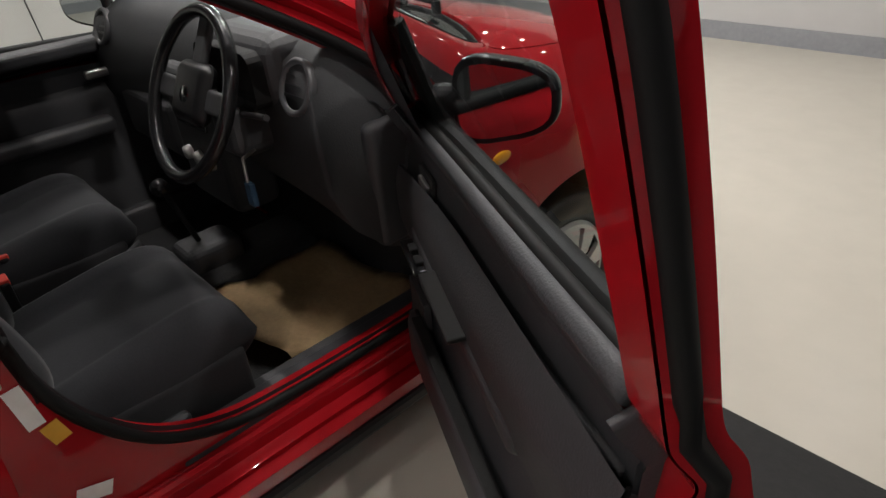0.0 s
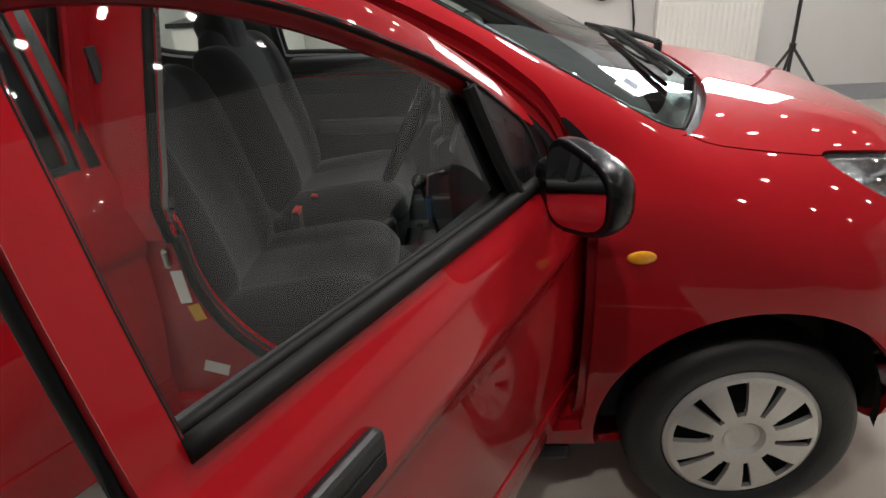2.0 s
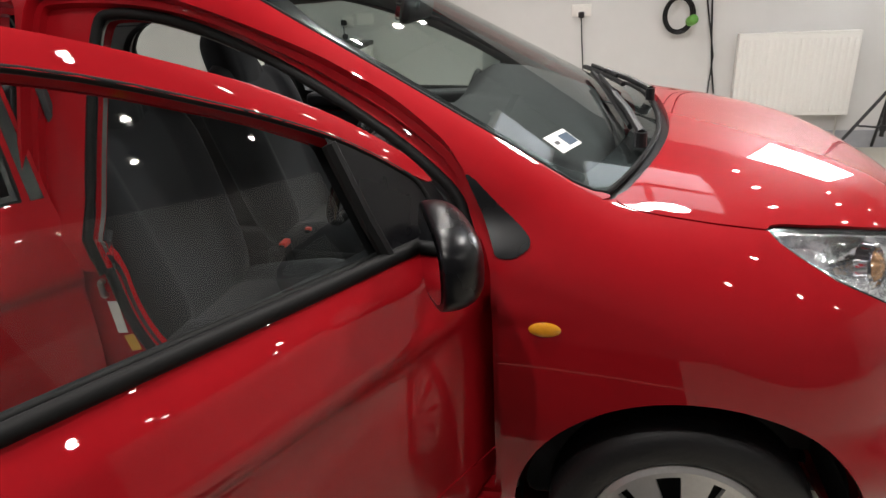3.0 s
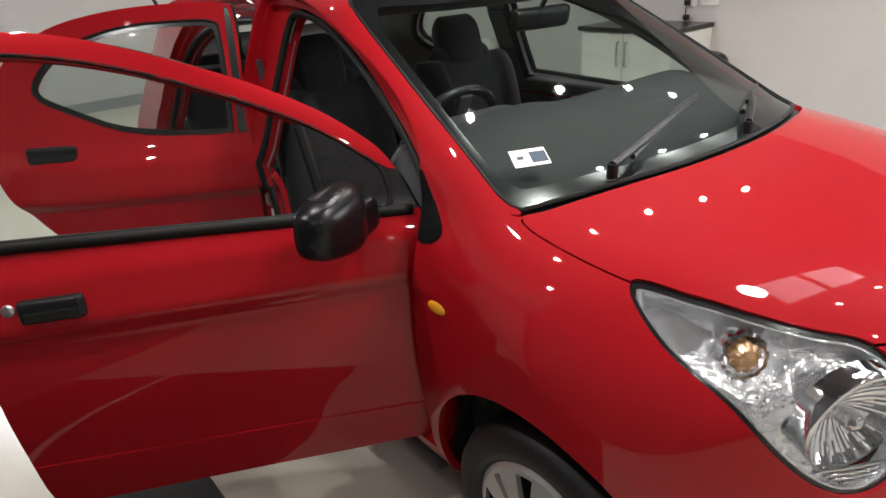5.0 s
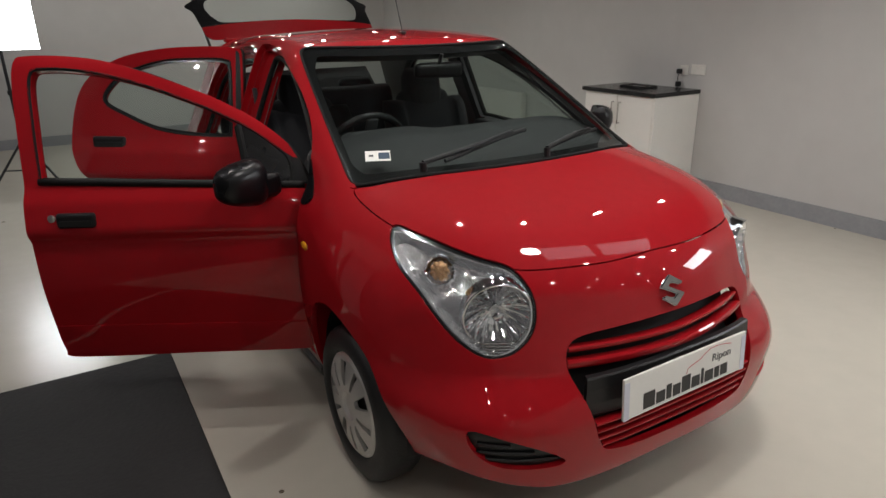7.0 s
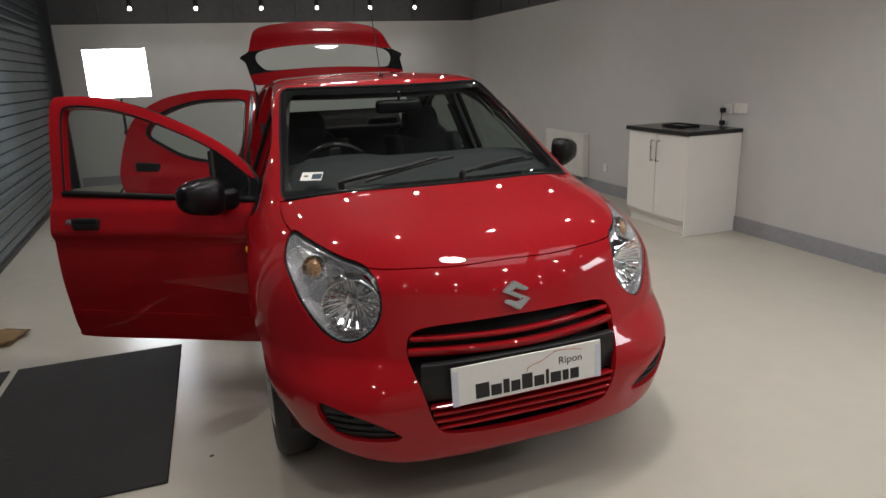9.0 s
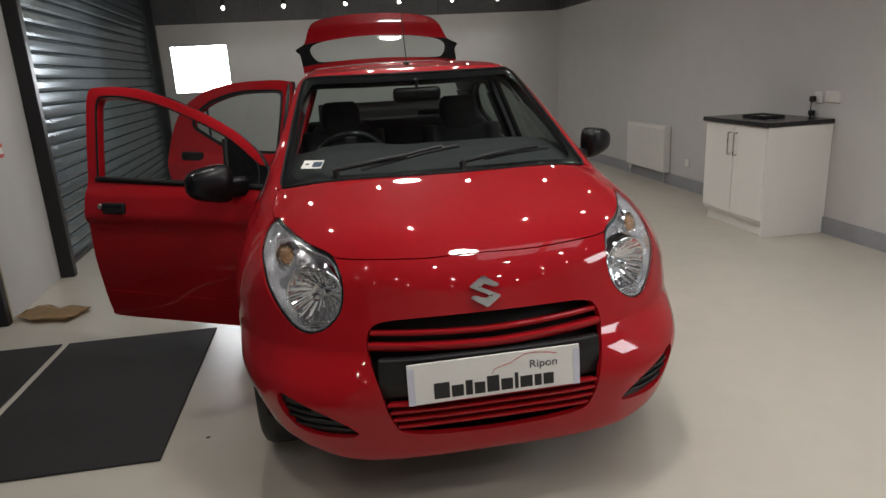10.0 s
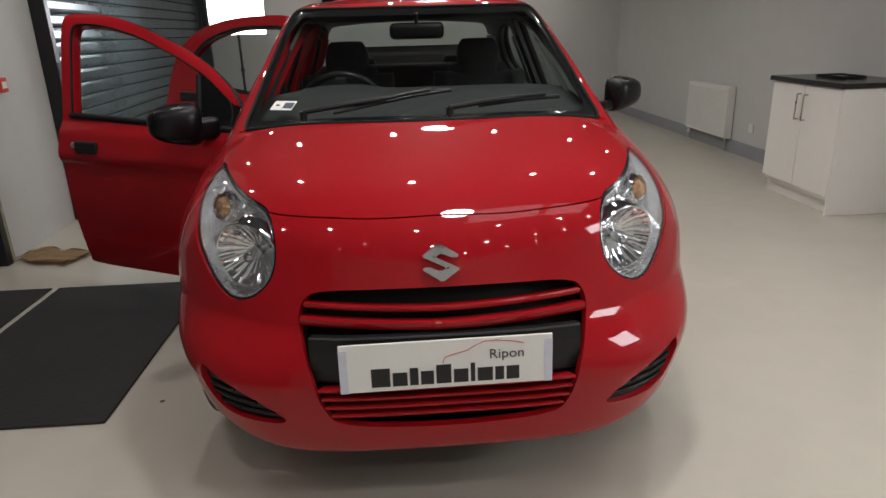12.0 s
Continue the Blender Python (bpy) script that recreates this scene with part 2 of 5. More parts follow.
def letters(text, size, material, parent, m, name, label="", extrude=0.0008, bold=0.0, width=None):
    """Writing in the built-in font, as a mesh."""
    cu = bpy.data.curves.new(name, "FONT")
    cu.body, cu.size, cu.extrude, cu.offset = text, size, extrude, bold
    cu.align_x, cu.align_y = "CENTER", "CENTER"
    tmp = new(name, cu)
    me = bpy.data.meshes.new_from_object(tmp.evaluated_get(bpy.context.evaluated_depsgraph_get()))
    bpy.data.objects.remove(tmp)
    xs = [v.co.x for v in me.vertices]
    if width:
        k = width / (max(xs) - min(xs))
        for v in me.vertices:
            v.co.x *= k
    return finish(name, me, material, parent, label, m=m)


# ---- the room ----
EAST, SOUTH, NORTH, WEST = 3.42, -3.75, 8.2, -2.56
TOPW, CEIL = 2.27, 3.2
WESTM = pose(-2.56, 1.8, 0, 0, 0, 3.04)


def slab(name, lo, hi, material, label, m=None):
    return tagged(part(name, boxed(lo, hi), material, None, label, m=m), category=name.split("_")[0], kind="structure")


slab("floor", (-3.6, SOUTH - 0.2, -0.12), (EAST + 0.2, NORTH + 0.2, 0), FLOOR, "worn cream painted concrete floor with stains")
slab("wall_east", (EAST, SOUTH, 0), (EAST + 0.12, NORTH, TOPW), WALL, "plain white painted partition wall")
slab("wall_north", (-3.3, NORTH, 0), (EAST + 0.12, NORTH + 0.12, TOPW), WALL, "plain white painted back wall")
slab("wall_south", (-3.3, SOUTH - 0.12, 0), (EAST + 0.12, SOUTH, TOPW), WALL, "plain white painted wall behind the car")
slab("wall_west_pier", (-0.12, 0.06, 0), (0, 0.98, CEIL), WALL, "white pier beside the roller shutter", WESTM)
slab("wall_west", (WEST - 0.12, SOUTH, 0), (WEST, 0.78, CEIL), CLAD, "dark grey sheet side wall")
slab("wall_west_lintel", (WEST - 0.12, 0.78, 2.1), (WEST, 1.80, CEIL), WALL, "white wall over the dark door")
slab("skirting_east", (EAST - 0.018, SOUTH, 0), (EAST - 0.002, NORTH, 0.13), SKIRT, "grey painted skirting board")
slab("skirting_north", (-2.8, NORTH - 0.018, 0), (EAST - 0.02, NORTH - 0.002, 0.13), SKIRT, "grey painted skirting board")
slab("skirting_south", (WEST, SOUTH + 0.002, 0), (EAST - 0.02, SOUTH + 0.018, 0.13), SKIRT, "grey painted skirting board")


def cladding(name, length, m):
    """Dark sheet wall above the white partitions: flat panels with raised ribs."""
    bm = boxed((0, -0.03, TOPW), (length, 0.03, CEIL))
    k = 0.25
    while k < length:
        box(bm, (k - 0.012, -0.055, TOPW), (k + 0.012, -0.03, CEIL), 0.004, 1)
        k += 0.92
    box(bm, (0, -0.06, TOPW + 0.002), (length, -0.028, TOPW + 0.04))
    return tagged(part(name, bm, CLAD, None, "dark grey ribbed cladding above the white wall", m=m), category="wall", kind="structure")


cladding("wall_north_upper", 7.0, pose(-3.4, NORTH + 0.06, 0))
cladding("wall_east_upper", 12.2, pose(EAST + 0.06, NORTH, 0, 0, 0, -90))
cladding("wall_south_upper", 7.0, pose(3.6, SOUTH - 0.06, 0, 0, 0, 180))
bm = boxed((-3.6, SOUTH - 0.2, CEIL), (EAST + 0.2, NORTH + 0.2, CEIL + 0.1))
for i in range(14):
    y = SOUTH + 0.4 + i * 0.9
    box(bm, (-3.4, y - 0.03, CEIL - 0.12), (EAST, y + 0.03, CEIL))
tagged(part("ceiling", bm, CLAD, None, "dark grey sheet ceiling with purlins"), category="ceiling", kind="structure")

# roller shutter with its guides, on the slanted side wall
shutter = tagged(thing("roller_shutter", "closed grey slatted steel roller shutter", "shutter", WESTM), kind="structure")
slat_bm = bmesh.new()
prof = [(0.0, 0.0), (0.016, 0.008), (0.022, 0.030), (0.022, 0.078), (0.016, 0.100), (0.0, 0.106)]
ends = []
for yy in (1.06, 6.32):
    ends.append([slat_bm.verts.new((x, yy, z)) for x, z in prof])
for i in range(len(prof) - 1):
    slat_bm.faces.new((ends[0][i], ends[1][i], ends[1][i + 1], ends[0][i + 1]))
first = part("slat", slat_bm, SHUTTER, shutter, m=pose(-0.06, 0, 0.02))
for i in range(1, 30):
    s = first.copy()
    scene.collection.objects.link(s)
    s.matrix_basis = pose(-0.06, 0, 0.02 + i * 0.107)
part("guide", boxed((-0.10, 0.985, 0), (0.10, 1.06, CEIL), 0.006), STEELBLACK, shutter, "black steel guide rail")
part("edge_strip", boxed((-0.02, 1.062, 0), (0.012, 1.085, CEIL), 0.003), GALV, shutter, "yellowish edge strip")
part("guide", boxed((-0.10, 6.3, 0), (0.06, 6.40, CEIL), 0.006), STEELBLACK, shutter)
part("backing", boxed((-0.11, 1.0, 0), (-0.075, 6.4, CEIL)), CLAD, shutter)
part("bottom_bar", boxed((-0.07, 1.07, 0.0), (-0.02, 6.3, 0.05), 0.005), STEELBLACK, shutter)

door1 = tagged(thing("door_1", "dark painted side door in a black frame", "door", pose(WEST, 0, 0)), kind="structure")
part("frame", boxed((-0.1, 1.74, 0), (0.02, 1.80, 2.1), 0.005), STEELBLACK, door1)
part("frame", boxed((-0.1, 0.78, 0), (0.02, 0.84, 2.1), 0.005), STEELBLACK, door1)
part("frame_edge", boxed((0.0, 1.80, 0), (0.012, 1.825, 2.1), 0.003), GALV, door1)
part("leaf", boxed((-0.08, 0.85, 0.01), (-0.03, 1.735, 2.06), 0.004), SKIRT, door1)
part("door_handle", rods(0.009, (-0.03, 0.93, 1.0), (0.03, 0.93, 1.0), (0.03, 1.04, 1.0)), METAL, door1)

# ceiling bulbs in rows
def bulb_lamp():
    t = thing("ceiling_bulb", "small bright spot lamp hanging from the ceiling", "lamp", group="ceiling bulbs")
    bm = bmesh.new()
    bmesh.ops.create_icosphere(bm, subdivisions=2, radius=0.024)
    part("bulb", bm, BULB, t, "lit bulb", smooth=True)
    bm = bmesh.new()
    lathe(bm, [(0.001, 0.12), (0.03, 0.12), (0.035, 0.03), (0.03, 0.028), (0.001, 0.028)], 16)
    part("holder", bm, STEELBLACK, t)
    part("cord", rods(0.004, (0, 0, 0.12), (0, 0, 0.78), seg=6), STEELBLACK, t)
    return t


BULBS = [(x + 0.1 * (k % 2), y) for k, y in enumerate((-2.95, -2.05, -1.15, 0.6, 2.35, 4.1, 5.85, 7.6)) for x in (-1.86, -1.02, -0.14, 0.65, 1.45, 2.15)]
proto = bulb_lamp()
for i, (x, y) in enumerate(BULBS):
    t = proto if i == 0 else copy_thing(proto, pose(0, 0, 0))
    t.matrix_basis = pose(x, y, 2.42)
    lamp("SPOT", pose(x, y, 2.38), (1.15 if x > 1.4 else 1) * (8 if y > 2 else 20 if y > 0 else 8 if y > -1.5 else 6), size=0.018)

# round ceiling lights
def ceiling_panel(x, y, r):
    t = thing("ceiling_light", "lit white round ceiling light on hangers", "lamp", pose(x, y, 2.95), "ceiling lights")
    bm = bmesh.new()
    lathe(bm, [(0.001, 0.06), (r, 0.055), (r + 0.02, 0.03), (r + 0.02, 0.0), (r, -0.004)], 40)
    part("frame", bm, SOCKETW, t, smooth=True)
    bm = bmesh.new()
    lathe(bm, [(r, -0.002), (r * 0.8, -0.010), (r * 0.4, -0.014), (0.001, -0.015)], 40)
    part("diffuser", bm, PANEL, t, "glowing diffuser", smooth=True)
    for sx in (-0.6, 0.6):
        part("hanger", rods(0.004, (sx * r, 0, 0.055), (sx * r, 0, 0.25), seg=6), METAL, t)
    lamp("AREA", pose(x, y, 2.925), 16, size=1.9 * r, shape="DISK")


for y in (-0.6, 3.6):
    ceiling_panel(0.28, y, 0.16)


def roof_light(x, y):
    t = thing("roof_light", "pale translucent roof light panel in the ceiling", "roof light", pose(x, y, CEIL), "roof lights")
    part("frame", boxed((-0.46, -0.30, -0.16), (0.46, 0.30, -0.13), 0.004), SOCKETW, t)
    part("sheet", boxed((-0.42, -0.26, -0.168), (0.42, 0.26, -0.162)), ROOFGLOW, t, "dim daylight sheet")
    for sx in (-0.4, 0.4):
        part("upstand", boxed((sx - 0.02, -0.28, -0.13), (sx + 0.02, 0.28, 0.0)), SOCKETW, t)


roof_light(0.85, -0.8)
roof_light(1.85, -0.8)


def light_stand(x, y, turn, z, w, h, label):
    t = thing("light_stand", label, "studio light", pose(x, y, 0, 0, 0, turn), "studio lights")
    part("pole", rods(0.014, (0, 0, 0.18), (0, 0, z - h / 2)), STEELBLACK, t)
    for k in range(3):
        a = radians(90 + 120 * k)
        part("leg", rods(0.011, (0, 0, 0.52), (0.40 * math.cos(a), 0.40 * math.sin(a), 0.012)), STEELBLACK, t)
        part("brace", rods(0.007, (0, 0, 0.24), (0.20 * math.cos(a), 0.20 * math.sin(a), 0.268)), STEELBLACK, t)
    for zz in (0.52, 0.24, 0.95):
        part("collar", rods(0.024, (0, 0, zz - 0.02), (0, 0, zz + 0.02)), STEELBLACK, t)
    part("housing", boxed((-w / 2 + 0.03, 0.013, z - h / 2 + 0.03), (w / 2 - 0.03, 0.09, z + h / 2 - 0.03), 0.015), STEELBLACK, t)
    part("diffuser", boxed((-w / 2, -0.004, z - h / 2), (w / 2, 0.012, z + h / 2), 0.003), STANDPANEL, t, "glowing white diffuser")
    m = pose(x, y, 0, 0, 0, turn) @ pose(0, -0.01, z, 90, 0, 0)
    lamp("AREA", m, 2.5, colour=(0.95, 0.97, 1), size=w, size_y=h)


light_stand(-1.775, 5.3, -8, 1.565, 0.61, 0.49, "lit white studio light panel on a black tripod")
light_stand(3.02, -1.75, -105, 1.86, 0.74, 0.66, "studio light panel on a black tripod near the radiator")


def radiator(y0, y1, z0, z1, label):
    t = thing("radiator", label, "radiator", pose(EAST, 0, 0), "wall radiators")
    part("panel", boxed((-0.085, y0, z0), (-0.065, y1, z1), 0.006), RADWHITE, t)
    n = int((y1 - y0) / 0.042)
    for i in range(n):
        y = y0 + 0.03 + i * (y1 - y0 - 0.06) / (n - 1)
        part("rib", boxed((-0.093, y - 0.011, z0 + 0.03), (-0.083, y + 0.011, z1 - 0.03), 0.004, 1), RADWHITE, t)
    part("grille", boxed((-0.088, y0, z1), (-0.01, y1, z1 + 0.012), 0.003), RADWHITE, t)
    part("back_panel", boxed((-0.03, y0 + 0.01, z0 + 0.01), (-0.012, y1 - 0.01, z1 - 0.005), 0.004), RADWHITE, t)
    for y in (y0, y1):
        part("side_cap", boxed((-0.09, y - 0.004, z0), (-0.01, y + 0.004, z1 + 0.012), 0.002), RADWHITE, t)
    part("pipe", rods(0.008, (-0.05, y0 + 0.05, z0), (-0.05, y0 + 0.05, 0.0)), METAL, t)
    part("valve", rods(0.018, (-0.05, y1 - 0.03, z0 - 0.06), (-0.05, y1 - 0.03, z0)), SOCKETW, t)
    part("pipe", rods(0.008, (-0.05, y1 - 0.03, z0 - 0.06), (-0.05, y1 - 0.03, 0.0)), METAL, t)


radiator(4.42, 5.36, 0.14, 0.66, "white panel radiator on the wall past the cabinet")
radiator(-1.62, -0.83, 0.26, 0.84, "white ribbed panel radiator behind the car's bonnet")


def cabinet():
    t = thing("cabinet", "white laminate base unit with two closed doors", "cabinet", pose(2.86, 2.0, 0))
    part("body", boxed((0.02, 0, 0.10), (0.555, 0.82, 0.87), 0.002), UNIT, t)
    part("side_panel", boxed((0.0, -0.018, 0.0), (0.555, -0.001, 0.87), 0.002), UNIT, t)
    part("plinth", boxed((0.06, 0.0, 0.0), (0.08, 0.82, 0.10), 0.001), UNIT, t)
    for k in range(2):
        d = part("cabinet_door", boxed((0.0, 0.003 + k * 0.41, 0.13), (0.018, 0.407 + k * 0.41, 0.865), 0.003), UNIT, t)
        y = 0.37 if k == 0 else 0.45
        part("bar_handle", rods(0.006, (0.0, y, 0.62), (-0.03, y, 0.62), (-0.03, y, 0.80), (0.0, y, 0.80)), METAL, d, "brushed steel bar handle")
    return t


cabinet()
w = thing("worktop", "black speckled worktop on the white cabinet", "worktop", pose(2.84, 1.97, 0.872))
part("slab", boxed((0, 0, 0), (0.575, 0.88, 0.035), 0.006, 3), WORKTOP, w)
tr = thing("tray", "flat black tray on the worktop", "tray", pose(3.02, 2.28, 0.909))
part("base", boxed((0, 0, 0), (0.20, 0.28, 0.012), 0.004), GLOSSBLACK, tr)
part("rim", tube([(0.01, 0.01, 0.016), (0.19, 0.01, 0.016), (0.19, 0.27, 0.016), (0.01, 0.27, 0.016)], 0.006, 6, True), GLOSSBLACK, tr)


def socket(y, z, double=True, plugs=0):
    t = thing("wall_socket", "white plastic power socket on the white wall", "socket", pose(EAST, y, z), "wall sockets")
    wd = 0.073 if double else 0.043
    part("plate", boxed((-0.012, -wd, -0.043), (-0.001, wd, 0.043), 0.004), SOCKETW, t)
    for s in ((-0.036, 0.036) if double else (0,)):
        part("switch", boxed((-0.016, s - 0.006, 0.018), (-0.012, s + 0.006, 0.034), 0.001), SOCKETW, t)
    for i in range(plugs):
        p = thing("plug", "black power plug in a wall socket", "plug", pose(EAST - 0.012, y + 0.03 + 0.0 * i, z - 0.01 - i * 0.11), "plugs")
        part("plug_body", boxed((-0.04, -0.022, -0.022), (-0.004, 0.022, 0.022), 0.008), BLACK, p)
        part("cord", tube([(-0.03, 0, -0.02), (-0.035, 0, -0.06), (-0.02, 0.005, -0.12), (-0.012, 0.01, -0.16)], 0.004, 6), BLACK, p)


socket(2.02, 1.07)
socket(2.17, 1.06, False, 2)
socket(4.05, 0.30, False)
socket(0.30, 1.06, True, 0)
c = thing("power_cord", "black cable hanging from a wall socket", "cable", pose(EAST - 0.02, 0.30, 1.03))
part("plug_body", boxed((-0.04, -0.022, -0.022), (0.004, 0.022, 0.022), 0.008), BLACK, c)
part("cord", tube([(-0.03, 0, -0.02), (-0.03, -0.01, -0.2), (-0.02, -0.03, -0.5), (-0.02, -0.02, -0.8), (-0.02, -0.06, -1.0)], 0.005, 6), BLACK, c)
c = thing("hanging_cable", "black cable hanging down the white wall", "cable", pose(EAST - 0.012, -0.55, 0))
part("cord", tube([(0, 0.02, 1.6), (0, 0.0, 1.3), (-0.004, -0.06, 1.0), (-0.004, -0.12, 0.7), (-0.004, -0.10, 0.3), (-0.01, -0.14, 0.01)], 0.006, 6), BLACK, c)
c = thing("call_point", "red fire alarm call point on the white pier", "alarm", WESTM @ pose(0.0, 0.34, 1.06))
part("housing", boxed((0.001, -0.045, -0.045), (0.04, 0.045, 0.045), 0.006), BUCKLE, c)
part("window", boxed((0.04, -0.028, -0.02), (0.043, 0.028, 0.02), 0.001), WHITEPAPER, c)
part("conduit", rods(0.009, (0.012, 0, 0.045), (0.012, 0, 1.6)), SOCKETW, c)


def rubber_mat(x0, x1, y0, y1):
    t = thing("rubber_mat", "flat black rubber mat lying on the floor", "mat", pose(0, 0, 0), "rubber mats")
    bm = boxed((x0, y0, 0.001), (x1, y1, 0.010), 0.004, 1)
    part("sheet", bm, MATRUBBER, t)


rubber_mat(-2.03, -1.205, -0.095, 1.30)
rubber_mat(-2.54, -2.065, -0.095, 1.30)


def sheet_of_paper(name, label, x, y, z, w, d, turn, seed, amp=0.008, parent=None):
    rng = random.Random(seed)
    bm = bmesh.new()
    nx, ny = 14, 10
    vs = []
    for i in range(nx + 1):
        for j in range(ny + 1):
            u, v = i / nx, j / ny
            hgt = amp * (noise.noise((u * 4 + seed, v * 4, 0)) + 1) + 0.002
            ex = 0.03 * noise.noise((v * 3, seed, 1))
            vs.append(bm.verts.new(((u - 0.5) * w + ex, (v - 0.5) * d + 0.03 * noise.noise((u * 3, seed, 5)), hgt)))
    for i in range(nx):
        for j in range(ny):
            a = i * (ny + 1) + j
            bm.faces.new((vs[a], vs[a + ny + 1], vs[a + ny + 2], vs[a + 1]))
    r = bmesh.ops.solidify(bm, geom=bm.faces[:], thickness=0.0006)
    ob = part(name, bm, PAPER, parent, label, smooth=True, m=pose(x, y, z, 0, 0, turn))
    return ob


tagged(sheet_of_paper("paper_sheet", "crumpled brown paper sheet lying on the floor", -2.33, 1.86, 0.002, 0.42, 0.24, -20, 3, 0.02), category="paper")


# charging lead looped on a hook by the radiator
h = thing("looped_lead", "black looped lead with a green connector on the white wall", "cable", pose(EAST - 0.03, -0.40, 1.05))
part("hook", rods(0.006, (0.03, 0, 0.05), (-0.03, 0, 0.05), (-0.03, 0, 0.07)), METAL, h)
for k in range(3):
    part("loop", tube([(-0.012 * k, (0.085 + 0.012 * k) * math.sin(a), -0.05 + (0.11 + 0.01 * k) * math.cos(a)) for a in (2 * math.pi * i / 28 for i in range(28))], 0.007, 8, True), BLACK, h, "looped black lead", True)
bm = bmesh.new()
lathe(bm, [(0.001, 0.0), (0.030, 0.004), (0.036, 0.02), (0.034, 0.075), (0.022, 0.085), (0.001, 0.086)], 24)
part("connector", bm, GREENPLUG, h, "green plastic connector", True, pose(-0.045, -0.07, -0.10, 20, -70, 0))
c = thing("hanging_cable", "black cable hanging down the white wall", "cable", pose(EAST - 0.012, -0.62, 0))
part("cord", tube([(0, 0.0, 1.9), (0, 0.01, 1.3), (-0.004, -0.02, 0.9), (-0.004, -0.05, 0.6), (-0.01, -0.10, 0.3), (-0.012, -0.06, 0.01)], 0.007, 6), BLACK, c)


# ---- the car's surface: a smooth blend of nose, bonnet, sides, screen and roof ----
def spline(xs, ys):
    xs = np.array(xs, float); ys = np.array(ys, float); n = len(xs); h = np.diff(xs)
    A = np.eye(n); r = np.zeros(n)
    for i in range(1, n - 1):
        A[i, i - 1:i + 2] = h[i - 1], 2 * (h[i - 1] + h[i]), h[i]
        r[i] = 6 * ((ys[i + 1] - ys[i]) / h[i] - (ys[i] - ys[i - 1]) / h[i - 1])
    m = np.linalg.solve(A, r)
    def at(x):
        x = np.asarray(x, float); c = np.clip(x, xs[0], xs[-1]); i = np.clip(np.searchsorted(xs, c) - 1, 0, n - 2)
        a, b, d = xs[i + 1] - c, c - xs[i], h[i]
        v = (m[i] * a ** 3 + m[i + 1] * b ** 3) / (6 * d) + (ys[i] / d - m[i] * d / 6) * a + (ys[i + 1] / d - m[i + 1] * d / 6) * b
        s0 = (ys[1] - ys[0]) / h[0] - h[0] * m[1] / 6; s1 = (ys[-1] - ys[-2]) / h[-1] + h[-1] * m[-2] / 6
        return v + np.where(x < xs[0], (x - xs[0]) * s0, 0) + np.where(x > xs[-1], (x - xs[-1]) * s1, 0)
    return at
def smax(a, b, k):
    h = np.clip(0.5 + 0.5 * (a - b) / k, 0, 1)
    return b * (1 - h) + a * h + k * h * (1 - h)
def smin(a, b, k): return -smax(-a, -b, k)
def ramp(v, a, b):
    t = np.clip((v - a) / (b - a), 0, 1); return t * t * (3 - 2 * t)
HALF = spline((0.12, 0.2, 0.3, 0.42, 0.6, 0.8, 0.95, 1.12), (0.69, 0.735, 0.770, 0.785, 0.801, 0.793, 0.773, 0.72))
NOSE = spline((0.12, 0.2, 0.28, 0.36, 0.47, 0.6, 0.68, 0.76, 0.84, 0.95, 1.1), (-0.64, -0.685, -0.71, -0.72, -0.722, -0.70, -0.668, -0.640, -0.605, -0.52, -0.40))
HOODZ = spline((-0.78, -0.66, -0.58, -0.45, -0.3, -0.15, 0.0, 0.2, 0.5), (0.64, 0.795, 0.855, 0.920, 0.965, 0.998, 1.024, 1.050, 1.08))
ROOFZ = spline((0.4, 0.7, 0.95, 1.3, 1.8, 2.3, 2.8), (1.335, 1.41, 1.45, 1.48, 1.475, 1.44, 1.385))
Y0 = 0.534
FL, FY = 0.067, -0.256
WS = np.arctan(0.527)
def body(x, y, z):
    ax, z = np.abs(x), np.maximum(z, 0.0)
    w = HALF(z) * (1 + FL * np.exp(-((y - FY) / 0.45) ** 2) * ramp(z, 0.25, 0.5) * (1 - ramp(z, 0.75, 1.0))); yf = NOSE(z)
    u = np.maximum(0, (Y0 - y) / (Y0 - yf)); ur = np.maximum(0, (y - 1.7) / 1.1)
    v = ax / w
    b = 3.67 - 1.96 * ramp(z, 0.42, 0.6)
    q = (u ** 4.94 + ur ** 4 + v ** b) ** 0.25
    col = (q - 1) * 0.62
    ue = np.maximum(0, (Y0 - y) / 0.95); ve = ax / 0.79
    ye = Y0 - 0.95 * np.sqrt(ue ** 2 + ve ** 3.93)
    top = HOODZ(ye) + (0.965 - HOODZ(ye)) * ramp(y, 0.2, 0.7)
    low = smax(col, (z - top) * 0.9, 0.057)
    low = smax(low, 0.185 + (1 - ramp(y, -0.5, -0.1)) * (0.035 + 0.055 * ramp(ax, 0.40, 0.75)) - z, 0.05)
    roof = z - (ROOFZ(y) - 0.09 * ax ** 2)
    ws = (z - 0.99) * np.cos(WS) - (y - 0.42 * ax ** 2) * np.sin(WS)
    xs = (0.762 - (z - 0.93) * 0.40 - 0.10*np.maximum(0,z-1.2)**2) * (1 - 0.06 * np.maximum(0, (0.9 - y) / 0.9) ** 2 - 0.05*np.maximum(0,(y-1.4)/1.4)**2)
    side = (ax - xs) * 0.93
    rear = (y - (2.80 - (z - 0.9) * 0.42)) * 0.92
    g = smax(smax(roof, ws, 0.022), smax(side, rear, 0.1), 0.07)
    g = smax(smax(g, 0.8 - z, 0.05), -0.06 - y, 0.05)
    return smin(low, g, 0.028)
